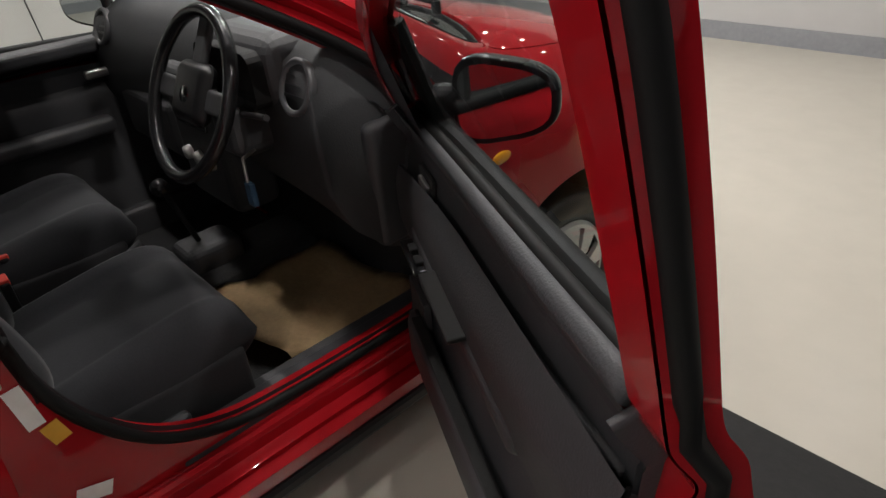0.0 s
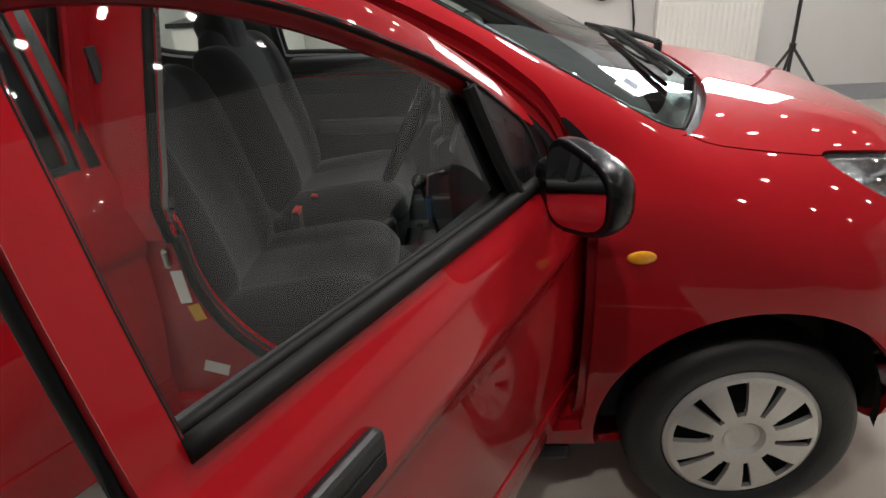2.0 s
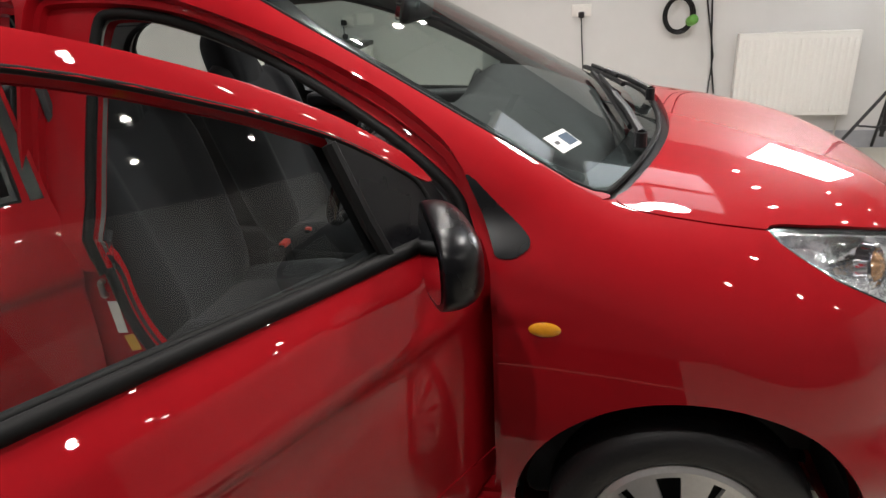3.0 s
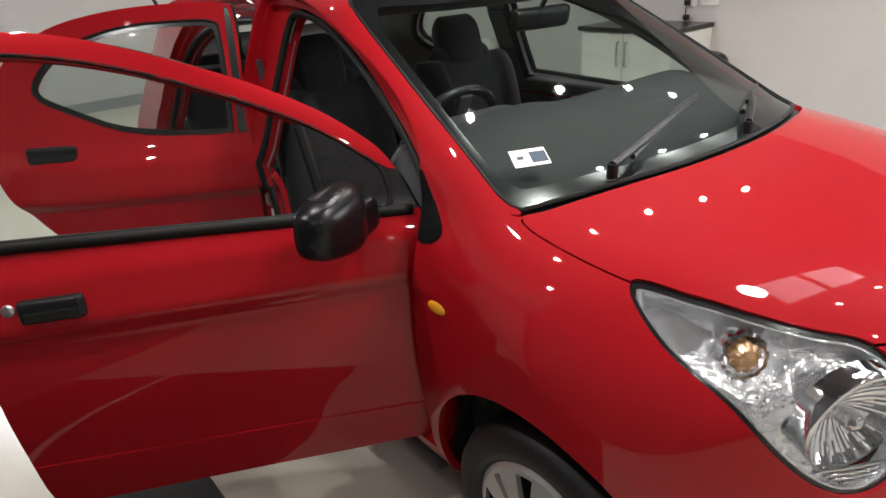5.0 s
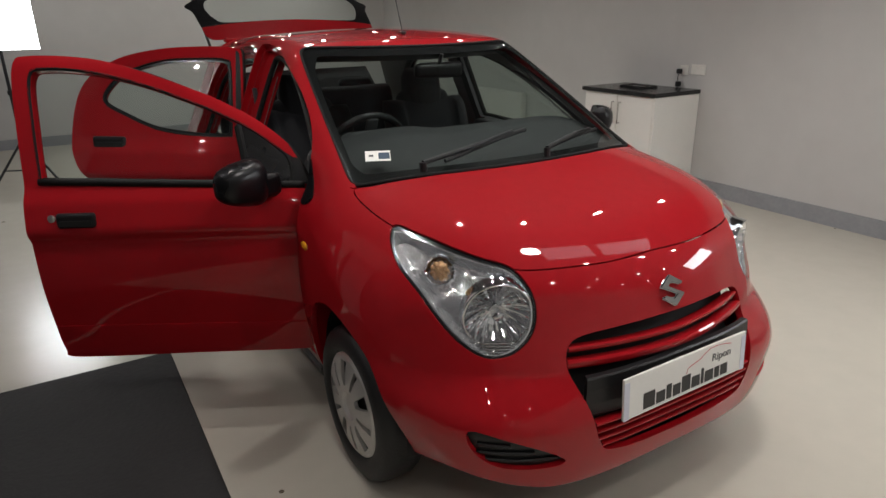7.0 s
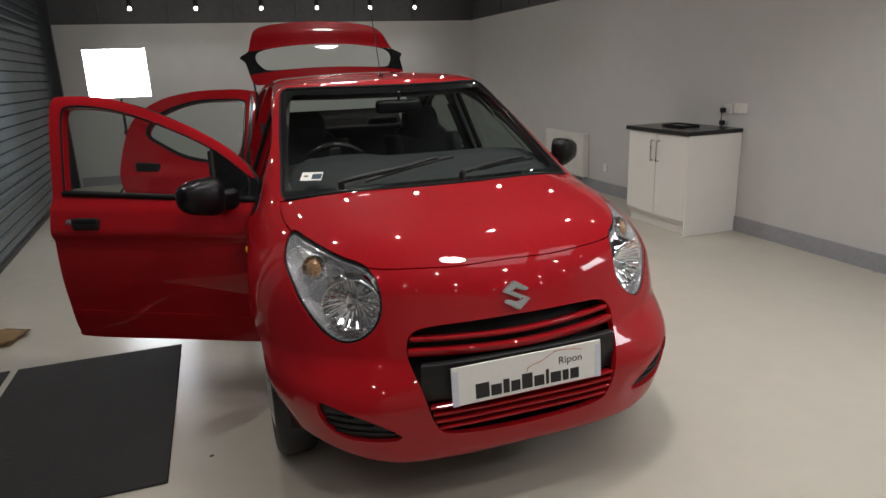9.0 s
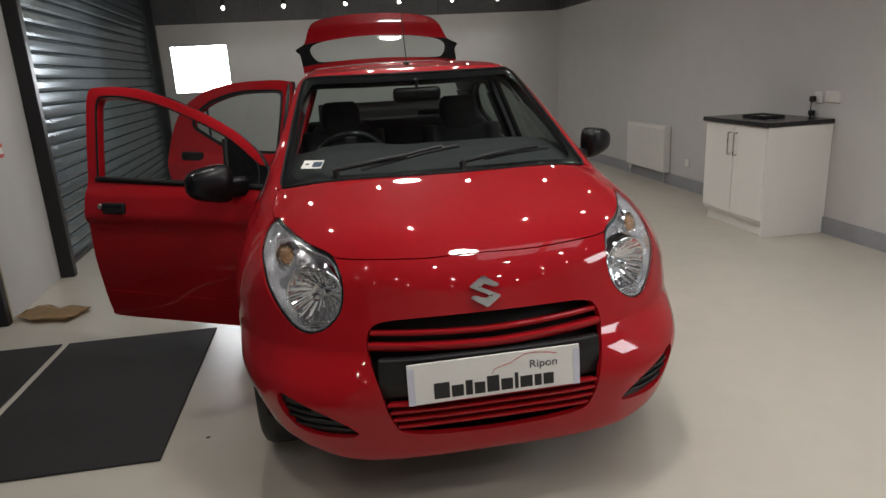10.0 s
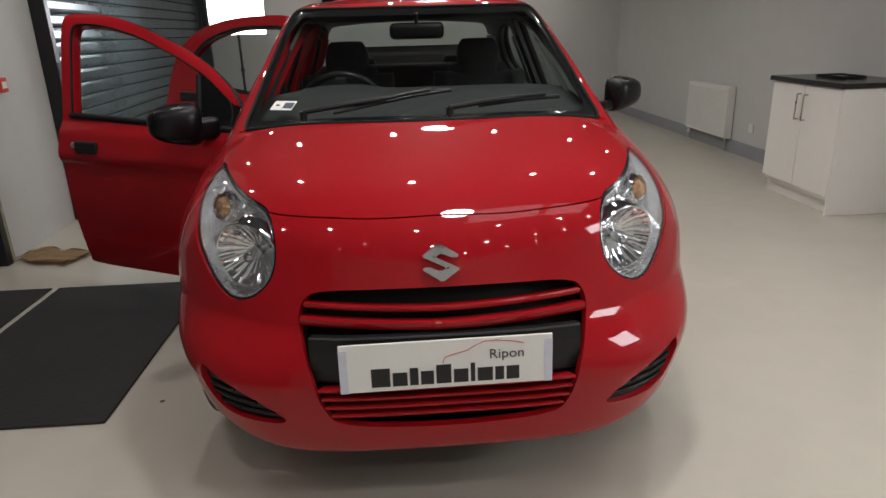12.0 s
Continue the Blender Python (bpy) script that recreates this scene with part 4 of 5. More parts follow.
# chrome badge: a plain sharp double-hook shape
x = -0.186
for w, h in ((0.052, 0.048), (0.042, 0.035), (0.027, 0.045), (0.038, 0.035), (0.043, 0.049), (0.042, 0.035), (0.017, 0.049), (0.044, 0.035), (0.028, 0.035), (0.038, 0.035)):
    part("wording_bar", boxed((x, -0.050, 0.004), (x + w - 0.006, -0.050 + h, 0.0052), 0.0), INK, pl)
    x += w
letters("Ripon", 0.034, GREYINK, pl, pose(0.148, 0.018, 0.0046), "wording", width=0.084)
swoop = [(-0.010, 0.004), (-0.004, 0.018), (0.014, 0.024), (0.050, 0.032), (0.070, 0.044), (0.092, 0.053), (0.125, 0.054), (0.165, 0.049), (0.19, 0.043)]
part("swoosh", tube([(a, b, 0.0048) for a, b in swoop], 0.0012, 4), REDINK, pl)

P = nose_line(0.757, 0.5, 0.0)
bp = P[np.argmin(np.abs(P[:, 0]))]
bn = slope(bp[None])[0]
BM = look(Vector(bp) + Vector(bn) * 0.002, Vector(bp) - Vector(bn), 0)
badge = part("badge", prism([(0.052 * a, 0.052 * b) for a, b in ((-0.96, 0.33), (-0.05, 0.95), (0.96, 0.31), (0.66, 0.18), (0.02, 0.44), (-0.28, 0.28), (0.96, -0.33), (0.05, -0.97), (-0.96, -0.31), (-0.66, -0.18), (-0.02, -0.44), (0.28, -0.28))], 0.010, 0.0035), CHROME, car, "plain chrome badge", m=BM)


# headlamps
def fluted(profile, n, depth, seg):
    """A turned bowl whose wall is pressed into n upright flutes."""
    bm = bmesh.new()
    rings = []
    for r, h in profile:
        rings.append([bm.verts.new((r * (1 + depth * math.cos(n * a)) * math.cos(a), r * (1 + depth * math.cos(n * a)) * math.sin(a), h)) for a in (2 * math.pi * i / seg for i in range(seg))])
    for p, q in zip(rings, rings[1:]):
        for i in range(seg):
            j = (i + 1) % seg
            bm.faces.new((p[i], p[j], q[j], q[i]))
    return bm


def lamp_unit(right):
    s = -1 if right else 1
    sg = lambda P: s * P[:, 0]
    def at(deg, z, off):
        a = np.radians([s * deg])
        p = shoot(np.array([[0, 0.45, z]]), np.stack([np.sin(a), -np.cos(a), 0 * a], 1))
        return Vector((p + slope(p) * off)[0])

    back = lambda P: -0.042 - 0.016 * np.sin(P[:, 2] * 46 + P[:, 1] * 30) * ramp(headlamp(P), 0.0, 0.03)
    c = at(29.2, 0.752, -0.030)
    axis = np.array(Vector((-s * 0.45, 1.0, 0.10)).normalized())

    def past_bowl(P):
        d = P - np.array(c)
        return np.linalg.norm(d - (d @ axis)[:, None] * axis, axis=1) - 0.093

    hl = shell("headlamp", nose, [sg, lambda P: headlamp(P) + 0.004, past_bowl], LAMPSILVER, car, 0.0, back, "clear headlamp with chrome reflectors")
    lens = shell("lens", nose, [sg, lambda P: headlamp(P) - 0.0005], CLEAR, hl, 0.010, -0.001, "clear lens")
    lens.visible_shadow = False
    shell("surround", nose, [sg, lambda P: headlamp(P) + 0.004, lambda P: 0.0035 - headlamp(P)], GLOSSBLACK, hl, 0.0, -0.007, "thin black lamp edge")
    shell("side_wall", nose, [sg, lambda P: headlamp(P) - 0.002, lambda P: 0.0065 - headlamp(P)], LAMPSILVER, hl, 0.035, -0.009, "silver inner rim")

    face = look(c, c + Vector((-s * 0.45, 1.0, 0.10)))
    part("main_reflector", fluted([(0.012, -0.040), (0.03, -0.036), (0.048, -0.028), (0.064, -0.018), (0.082, -0.003), (0.095, 0.011)], 22, 0.035, 110), REFLECTOR, hl, "round fluted chrome reflector bowl", False, face)
    bm = bmesh.new()
    lathe(bm, [(0.0005, 0.018), (0.012, 0.016), (0.017, 0.008), (0.019, -0.02), (0.012, -0.04)], 24)
    part("bulb_shield", bm, CHROME, hl, "chrome bulb shield", True, face)
    bm = bmesh.new()
    lathe(bm, [(0.095, 0.008), (0.098, 0.014), (0.102, 0.009), (0.103, -0.012), (0.106, -0.03)], 48)
    part("reflector_ring", bm, CHROME, hl, "", True, face)
    c2 = at(38.6, 0.866, -0.026)
    turn = look(c2, c2 + Vector((-s * 0.75, 1.0, -0.35)))
    part("indicator_bulb", fluted([(0.0005, 0.017), (0.016, 0.014), (0.027, 0.004), (0.031, -0.012)], 9, 0.07, 54), AMBERDULL, hl, "amber indicator bulb", False, turn)
    part("indicator_cup", fluted([(0.031, -0.01), (0.038, 0.006), (0.043, 0.002), (0.047, -0.02)], 12, 0.03, 72), CHROME, hl, "", False, turn)
    for k in range(4):
        a = np.radians(np.linspace(25.2 + 0.8 * k, 34.5 - 1.2 * k, 10)) * s
        z0 = 0.672 - 0.008 * k + 0.004
        p = shoot(np.stack([0 * a, 0 * a + 0.45, 0 * a + z0], 1), np.stack([np.sin(a), -np.cos(a), 0 * a], 1))
        p = p[headlamp(p) > 0.006]
        if len(p) > 2:
            part("ledge", tube(p + slope(p) * -0.020, 0.0035, 6), CHROME, hl, smooth=True)
    return hl


lamp_unit(True)
lamp_unit(False)

# side indicator and trim triangle on the driver's wing
q = on_side([(0.284, 0.780)], 0.0)[0]
bm = bmesh.new()
bmesh.ops.create_uvsphere(bm, u_segments=24, v_segments=12, radius=1)
bmesh.ops.scale(bm, vec=(0.008, 0.031, 0.0155), verts=bm.verts)
part("side_indicator", bm, AMBER, car, "amber oval side indicator", True, pose(q[0] - 0.001, q[1], q[2]))
for right in (True, False):
    tri = smooth_loop([(0.345, 0.910), (0.316, 0.928), (0.324, 0.951), (0.385, 1.004), (0.434, 1.050), (0.447, 1.056), (0.428, 1.020), (0.405, 0.975), (0.386, 0.930), (0.378, 0.912)], 4)
    shell("corner_trim", barrel if right else barrel, [side(tri, right)], MIRRORCASE, car, 0.006, 0.003, "black plastic corner trim")
    shell("corner_trim_front", nose, [side(tri, right), lambda P: 0.375 - P[:, 1]], MIRRORCASE, car, 0.006, 0.003)


# wheels
def wheel_mesh():
    bm = bmesh.new()
    prof = [(0.185, -0.075), (0.21, -0.080), (0.245, -0.078), (0.266, -0.066), (0.276, -0.045), (0.278, -0.02), (0.278, 0.02), (0.276, 0.045), (0.266, 0.066), (0.250, 0.076), (0.225, 0.080), (0.205, 0.077), (0.190, 0.068), (0.184, 0.055)]
    lathe(bm, prof, 72)
    return bm


def wheel_cover(bm):
    """Ten spokes with wide and narrow slots by turns, a dished hub and a rim."""
    nr, na = 14, 240
    rad = [0.030 + (0.186 - 0.030) * i / nr for i in range(nr + 1)]
    vs = {}
    for i, r in enumerate(rad):
        for j in range(na):
            a = 2 * math.pi * j / na
            h = 0.074 + 0.012 * math.sin(math.pi * min(1, r / 0.17)) - (0.010 if r < 0.045 else 0)
            if i == nr:
                h = 0.066
            vs[i, j] = bm.verts.new((r * math.cos(a), r * math.sin(a), h))

    def slot(r, a):
        k = (a / (2 * math.pi) * 10) % 10
        near = round(k)
        off = abs(k - near) * 2 * math.pi / 10 * r
        wide = near % 2 == 0
        half = (0.021 if wide else 0.010) * (0.45 + 0.75 * (r - 0.07) / 0.09)
        return 0.072 < r < 0.160 and off < half

    for i in range(nr):
        for j in range(na):
            rm, am = (rad[i] + rad[i + 1]) / 2, 2 * math.pi * (j + 0.5) / na
            if not slot(rm, am):
                bm.faces.new((vs[i, j], vs[i + 1, j], vs[i + 1, (j + 1) % na], vs[i, (j + 1) % na]))
    bm.faces.new([vs[0, j] for j in range(na)])
    for v in [v for v in bm.verts if not v.link_faces]:
        bm.verts.remove(v)
    bmesh.ops.recalc_face_normals(bm, faces=bm.faces)
    edge = [e for e in bm.edges if e.is_boundary]
    r = bmesh.ops.extrude_edge_only(bm, edges=edge)
    bmesh.ops.translate(bm, vec=(0, 0, -0.014), verts=[v for v in r["geom"] if isinstance(v, bmesh.types.BMVert)])


def wheel(x, y, turn, steer=0.0):
    out = 90 if x > 0 else -90
    m = pose(x, y, WHEELZ, 0, out, steer) @ pose(0, 0, 0, 0, 0, turn)
    w = part("wheel", wheel_mesh(), TYRE, car, "black tyre with a silver cover", True, m)
    bm = bmesh.new()
    wheel_cover(bm)
    part("wheel_cover", bm, SILVER, w, "silver ten-spoke plastic wheel cover", False)
    bm = bmesh.new()
    lathe(bm, [(0.001, 0.070), (0.024, 0.069), (0.028, 0.066), (0.030, 0.060)], 32)
    part("hub_cap", bm, SILVER, w, "", True)
    bm = bmesh.new()
    lathe(bm, [(0.001, 0.03), (0.15, 0.03), (0.178, 0.055), (0.186, 0.05)], 40)
    part("rim", bm, DARK, w, "black steel rim", True)


for x in (-0.715, 0.715):
    wheel(x, 0, 12, 0)
    wheel(x, AXLE, 30)
for y in (0, AXLE):
    for s in (-1, 1):
        bm = bmesh.new()
        n = 28
        ring = [[bm.verts.new((s * xx, y + r * math.cos(math.pi * (k / n * 1.06 - 0.03)), 0.295 + r * math.sin(math.pi * (k / n * 1.06 - 0.03)))) for k in range(n + 1)] for xx, r in ((0.745, 0.334 if y == 0 else 0.318), (0.70, 0.347), (0.45, 0.347), (0.45, 0.05))]
        for a, b in zip(ring, ring[1:]):
            for k in range(n):
                bm.faces.new((a[k], a[k + 1], b[k + 1], b[k]))
        part("arch_liner", bm, DARK, car, "black wheel arch liner")
part("underbody", boxed((-0.50, -0.42, 0.17), (0.50, 2.6, 0.21), 0.02), DARK, car)
part("undertray", boxed((-0.42, -0.60, 0.215), (0.42, -0.40, 0.240), 0.01), DARK, car, "black plastic tray under the nose")
for s in (-1, 1):
    part("sill_skirt", boxed((s * 0.715 - 0.03, 0.40, 0.165), (s * 0.715 + 0.03, 2.05, 0.215), 0.015), BLACK, car, "black underside of the sill")


# doors: closed shape, then swung on the slightly leaning hinge line
def open_door(name, poly, window, hinge, angle, lean, label, front):
    H = pose(*hinge)
    fr = shell(name, barrel, [side(poly, True, -0.0015), outside(side(window, True), -0.002 if front else 0)] + ([outside(side(SAIL, True))] if front else []), RED, car, lambda P: thick(P) - 0.004, 0.0, label, m=H)
    fr.matrix_basis = H @ Matrix.Rotation(radians(angle), 4, Vector((math.sin(radians(lean)), 0, math.cos(radians(lean)))))
    belt = 1.008
    inv = H.inverted()
    # inner frame skin in red, the trim card below the belt line
    shell("inner_frame", barrel, [side(poly, True, -0.004), outside(side(window, True, -0.004)), lambda P: P[:, 2] - 0.30], RED, fr, 0.0, lambda P: 0.002 - thick(P), "red inner door frame", m=H, flip=True)
    shell("door_card", barrel, [side(poly, True, -0.050), lambda P: belt - 0.02 - P[:, 2]], TRIMGREY, fr, 0.0, lambda P: -0.108 - 0.022 * ramp(P[:, 2], 0.62, 0.70) + 0.074 * ramp(P[:, 2], 0.74, 0.97), "dark grey moulded door trim", m=H, flip=True)
    shell("card_edge", barrel, [side(poly, True, -0.046), outside(side(poly, True, -0.056)), lambda P: belt - 0.02 - P[:, 2]], TRIM, fr, 0.03, lambda P: -0.085 + 0.042 * ramp(P[:, 2], 0.78, 0.95), "", m=H)
    gl = shell("window", barrel, [side(window, True, 0.004)], SIDEGLASS, fr, 0, -0.020, "lightly tinted door glass", m=H)
    gl.visible_shadow = False
    part("window_seal", tube([inv @ Vector(p) for p in on_side(window[::2], -0.006)], 0.0065, 8, True), SEAL, fr, "black window seal", True)
    ys = np.linspace(0.42, 1.39, 24)
    for dz, r, o in ((-0.002, 0.0145, -0.003),) if front else ():
        sill = on_side([(y, front_belt(y) + dz) for y in ys], o)
        part("belt_strip", tube([inv @ Vector(p) for p in sill], r, 8), SEAL, fr, "black belt line strip", True)
    q = on_side(shrink(poly, 0.003))
    part("edge_seal", tube([inv @ Vector(p) for p in (q - slope(q) * (0.55 * thick(q)[:, None]))[::2]], 0.012, 8, True), SEAL, fr, "black rubber door seal", True)
    shell("swage", barrel, [side(poly, True, -0.004), lambda P: 0.013 - np.abs(P[:, 2] - 0.405 - 0.02 * (P[:, 1] - 0.4))], RED, fr, 0.004, 0.0035, "raised crease along the door", m=H)
    return fr, inv, H


fd, inv, H = open_door("front_door", FRONTDOOR, FRONTGLASS, (-0.764, 0.449, 0.6), 62.8, 0.2, "open red front door", True)


def recess_handle(fr, inv, y, z, half, keyhole):
    q = on_side([(y, z)], 0)[0]
    p = inv @ Vector(q)
    b = part("handle", boxed((-0.014, -half, -0.026), (0.012, half, 0.030), 0.012, 3), BLACK, fr, "black pull handle", m=Matrix.Translation(p))
    # flat dark strip on the solid handle, painted shade of its finger hollow
    part("handle_recess", boxed((-0.017, -half + 0.012, -0.020), (-0.0135, half - 0.012, 0.004), 0.003), DARK, fr, m=Matrix.Translation(p))
    if keyhole:
        bm = bmesh.new()
        lathe(bm, [(0.0005, 0.004), (0.012, 0.004), (0.015, 0.0), (0.015, -0.01)], 20)
        q = on_side([(y + 0.090, z + 0.008)], 0)[0]
        part("lock", bm, METAL, fr, "round steel key lock", True, Matrix.Translation(inv @ Vector(q)) @ pose(0, 0, 0, 0, -90, 0))


recess_handle(fd, inv, 1.254, 0.858, 0.070, True)
def divider(P):
    """Above 0 ahead of the slanted bar at the front of the door window."""
    return 0.625 + 0.195 * (P[:, 2] - 0.96) - P[:, 1]


shell("sail", barrel, [lambda P: np.maximum(side(FRONTGLASS, True, 0.003)(P), side(SAIL, True)(P)), side(FRONTDOOR, True, -0.002), divider], MIRRORCASE, fd, 0.0, -0.004, "black mirror mounting panel", m=H)
shell("sail_inner", barrel, [side(FRONTGLASS, True, 0.01), divider], BLACK, fd, 0.0, -0.045, "", m=H, flip=True)
part("quarter_divider", tube([inv @ Vector(p) for p in on_side([(0.625, 0.965), (0.639, 1.03), (0.652, 1.10), (0.664, 1.165)], -0.004)], 0.014, 8), SEAL, fd, "black window divider")


def door_card_details(fr, inv):
    """Armrest, switches, release and door bin on the trim card; dark slabs paint the shade of pocket, cup and slot."""
    def at(y, z, inward):
        return inv @ Vector(on_side([(y, z)], -inward)[0])

    def ridge(name, pts, inward, r, material, label=""):
        q = on_side(pts, -inward)
        return part(name, tube([inv @ Vector(p) for p in q], r, 10), material, fr, label, True)

    ridge("card_crease", [(y, 0.835 - 0.05 * (y - 0.5) ** 2) for y in np.linspace(0.50, 1.36, 24)], 0.100, 0.010, TRIMGREY)
    part("armrest", boxed((-0.030, -0.34, -0.030), (0.014, 0.24, 0.022), 0.018, 4), TRIM, fr, "moulded armrest", True, Matrix.Translation(at(0.92, 0.712, 0.122)) @ pose(0, 0, 0, -5, 0, 0))
    # thin dark slab on the armrest, painted shade in place of a hollow pocket
    part("pull_pocket", boxed((-0.020, -0.095, -0.004), (0.020, 0.095, 0.006), 0.004), DARK, fr, "flat dark slab painted as the shade of a pull pocket", m=Matrix.Translation(at(0.86, 0.742, 0.142)) @ pose(0, 0, 0, -5, 0, 0))
    sw = part("switch_panel", boxed((-0.020, -0.060, -0.004), (0.020, 0.060, 0.007), 0.004), GLOSSBLACK, fr, "window switch panel", m=Matrix.Translation(at(0.66, 0.724, 0.142)) @ pose(0, 0, 0, -5, 0, 0))
    for k in (-0.025, 0.02):
        part("switch", boxed((-0.010, k - 0.014, 0.006), (0.010, k + 0.014, 0.014), 0.003), BLACK, sw)
    # solid dark block behind the release, painted shade of its cup
    rel = part("release_cup", boxed((-0.004, -0.055, -0.026), (0.006, 0.055, 0.026), 0.008, 3), DARK, fr, m=Matrix.Translation(at(0.60, 0.865, 0.090)))
    part("release", boxed((0.004, -0.035, -0.010), (0.014, 0.035, 0.010), 0.004), METAL, rel, "silver inner door release")
    part("map_pocket", boxed((0.0, -0.36, -0.085), (0.040, 0.32, 0.055), 0.03, 4), TRIM, fr, "door bin", True, Matrix.Translation(at(0.88, 0.44, 0.108)))
    # dark strip along the closed bin top, painted shade of its opening
    part("bin_slot", boxed((0.010, -0.31, 0.052), (0.034, 0.27, 0.058), 0.003), DARK, fr, m=Matrix.Translation(at(0.88, 0.44, 0.108)))
    part("speaker", boxed((0.0, -0.075, -0.075), (0.016, 0.075, 0.075), 0.015, 3), TRIM, fr, "round-cornered speaker cover", m=Matrix.Translation(at(0.54, 0.47, 0.108)))
    ridge("inner_belt_seal", [(y, front_belt(y) + 0.008) for y in np.linspace(0.50, 1.385, 24)], 0.026, 0.010, SEAL, "black inner window seal")
    ridge("top_roll", [(y, front_belt(y) + 0.002) for y in np.linspace(0.47, 1.385, 24)], 0.042, 0.016, TRIMGREY, "soft top roll of the door trim")


door_card_details(fd, inv)


def spring_frame(fr, k, stretch):
    """The window frame of the open door stands out a little from the closed line, most at its free end."""
    for ob in (fr, *fr.children_recursive):
        m = Matrix.Identity(4) if ob is fr else ob.matrix_basis
        back = m.inverted()
        for v in ob.data.vertices:
            p = m @ v.co
            p.y *= stretch
            p.x -= k * max(0.0, p.z - 0.36) * min(1.0, max(0.0, p.y))
            v.co = back @ p


spring_frame(fd, 0.18, 0.975)


def mirror(parent, m, s):
    """A door mirror: rounded shell with a bevelled opening, glass and foot."""
    bm = bmesh.new()
    bmesh.ops.create_uvsphere(bm, u_segments=32, v_segments=20, radius=1)
    for v in bm.verts:
        x, y, z = v.co
        x = math.copysign(abs(x) ** 0.62, x)
        z = math.copysign(abs(z) ** 0.62, z)
        yy = max(y, -0.25)
        v.co = (x * 0.108, -yy * 0.088, z * 0.082 * (1 - 0.24 * s * x) + 0.006 * s * x)
    shellob = part("mirror", bm, MIRRORCASE, parent, "black door mirror", True, m)
    bm = bmesh.new()
    bmesh.ops.create_circle(bm, cap_ends=True, segments=40, radius=1)
    for v in bm.verts:
        x, z = v.co.x, v.co.y
        x, z = math.copysign(abs(x) ** 0.62, x), math.copysign(abs(z) ** 0.62, z)
        v.co = (x * 0.095, 0.0262, z * 0.069 * (1 - 0.24 * s * x) + 0.006 * s * x)
    part("mirror_glass", bm, MIRROR, shellob if parent is car else parent, "mirror glass", False, Matrix.Identity(4) if parent is car else m)
    part("mirror_foot", boxed((-0.17, -0.03, -0.075), (-0.09, 0.03, -0.030), 0.015, 3) if s > 0 else boxed((0.055, -0.050, -0.072), (0.172, 0.015, 0.022), 0.030, 4), MIRRORCASE, parent, "black mirror foot", m=m)


mirror(fd, fd.matrix_basis.inverted() @ pose(-0.966, 0.438, 0.992, 0, 0, 24) @ Matrix.Diagonal((0.96, 0.70, 0.96, 1)), -1)
mirror(car, pose(0.862, 0.60, 1.040, 0, 0, 36) @ Matrix.Scale(0.84, 4), 1)

rd, inv2, H2 = open_door("rear_door", REARDOOR, REARGLASS, (-0.70, 1.475, 0.6), 65, 3.0, "open red rear door", False)
recess_handle(rd, inv2, 2.095, 0.96, 0.075, False)
shell("window_surround", barrel, [side(REARGLASS, True, 0.012), outside(side(REARGLASS, True, -0.018))], GLOSSBLACK, rd, 0.0, -0.004, "black rear window surround", m=H2)
shell("b_post_trim", barrel, [side(REARDOOR, True, -0.012), lambda P: 1.505 - P[:, 1], lambda P: P[:, 2] - 0.99], GLOSSBLACK, rd, 0, 0.001, "black film on the door frame", m=H2)

# passenger side glass
for poly in (FRONTGLASS, REARGLASS):
    gl = shell("side_window", barrel, [side(poly, False, 0.004)], SIDEGLASS, car, 0, -0.012, "lightly tinted side glass")
    gl.visible_shadow = False
    part("side_window_seal", tube(on_side(poly[::2], -0.017, False), 0.016, 8, True), SEAL, car, "", True)

# tailgate, raised on its hinge
TG = pose(0, 2.50, 1.452, 31.5, 0, 0)
out = smooth_loop([(0, -0.03), (0.45, -0.01), (0.56, 0.02), (0.585, 0.14), (0.60, 0.28), (0.635, 0.36), (0.57, 0.42), (0.53, 0.55), (0.47, 0.70), (0.30, 0.755), (0, 0.765), (-0.30, 0.755), (-0.47, 0.70), (-0.53, 0.55), (-0.57, 0.42), (-0.635, 0.36), (-0.60, 0.28), (-0.585, 0.14), (-0.56, 0.02), (-0.45, -0.01)], 4)
glz = smooth_loop([(0, 0.13), (0.40, 0.14), (0.49, 0.20), (0.52, 0.33), (0.46, 0.405), (0.25, 0.43), (0, 0.435), (-0.25, 0.43), (-0.46, 0.405), (-0.52, 0.33), (-0.49, 0.20), (-0.40, 0.14)], 4)


def plate_mesh(fields, n=90, bow=0.05, thick=0.03, z0=0.0):
    xs, ys = np.linspace(-0.66, 0.66, n), np.linspace(-0.06, 0.80, 70)
    X, Y = [a.ravel() for a in np.meshgrid(xs, ys, indexing="ij")]
    Z = z0 - bow * (X / 0.6) ** 2 + 0.035 * np.sin(np.clip(Y, 0, 0.8) / 0.8 * math.pi) + 0.05 * ramp(Y, 0.42, 0.60)
    Pq = np.stack([X, Y, Z], 1)
    a = (np.arange(n - 1)[:, None] * 70 + np.arange(69)[None]).ravel()
    Tq = np.concatenate([np.stack([a, a + 70, a + 71], 1), np.stack([a, a + 71, a + 1], 1)])
    for fn in fields:
        Pq, Tq = keep(Pq, Tq, fn(Pq))
    bm = bmesh.new()
    vs = [bm.verts.new(p) for p in Pq]
    for t in Tq:
        bm.faces.new([vs[i] for i in t])
    if thick:
        bmesh.ops.solidify(bm, geom=bm.faces[:], thickness=thick)
    return bm


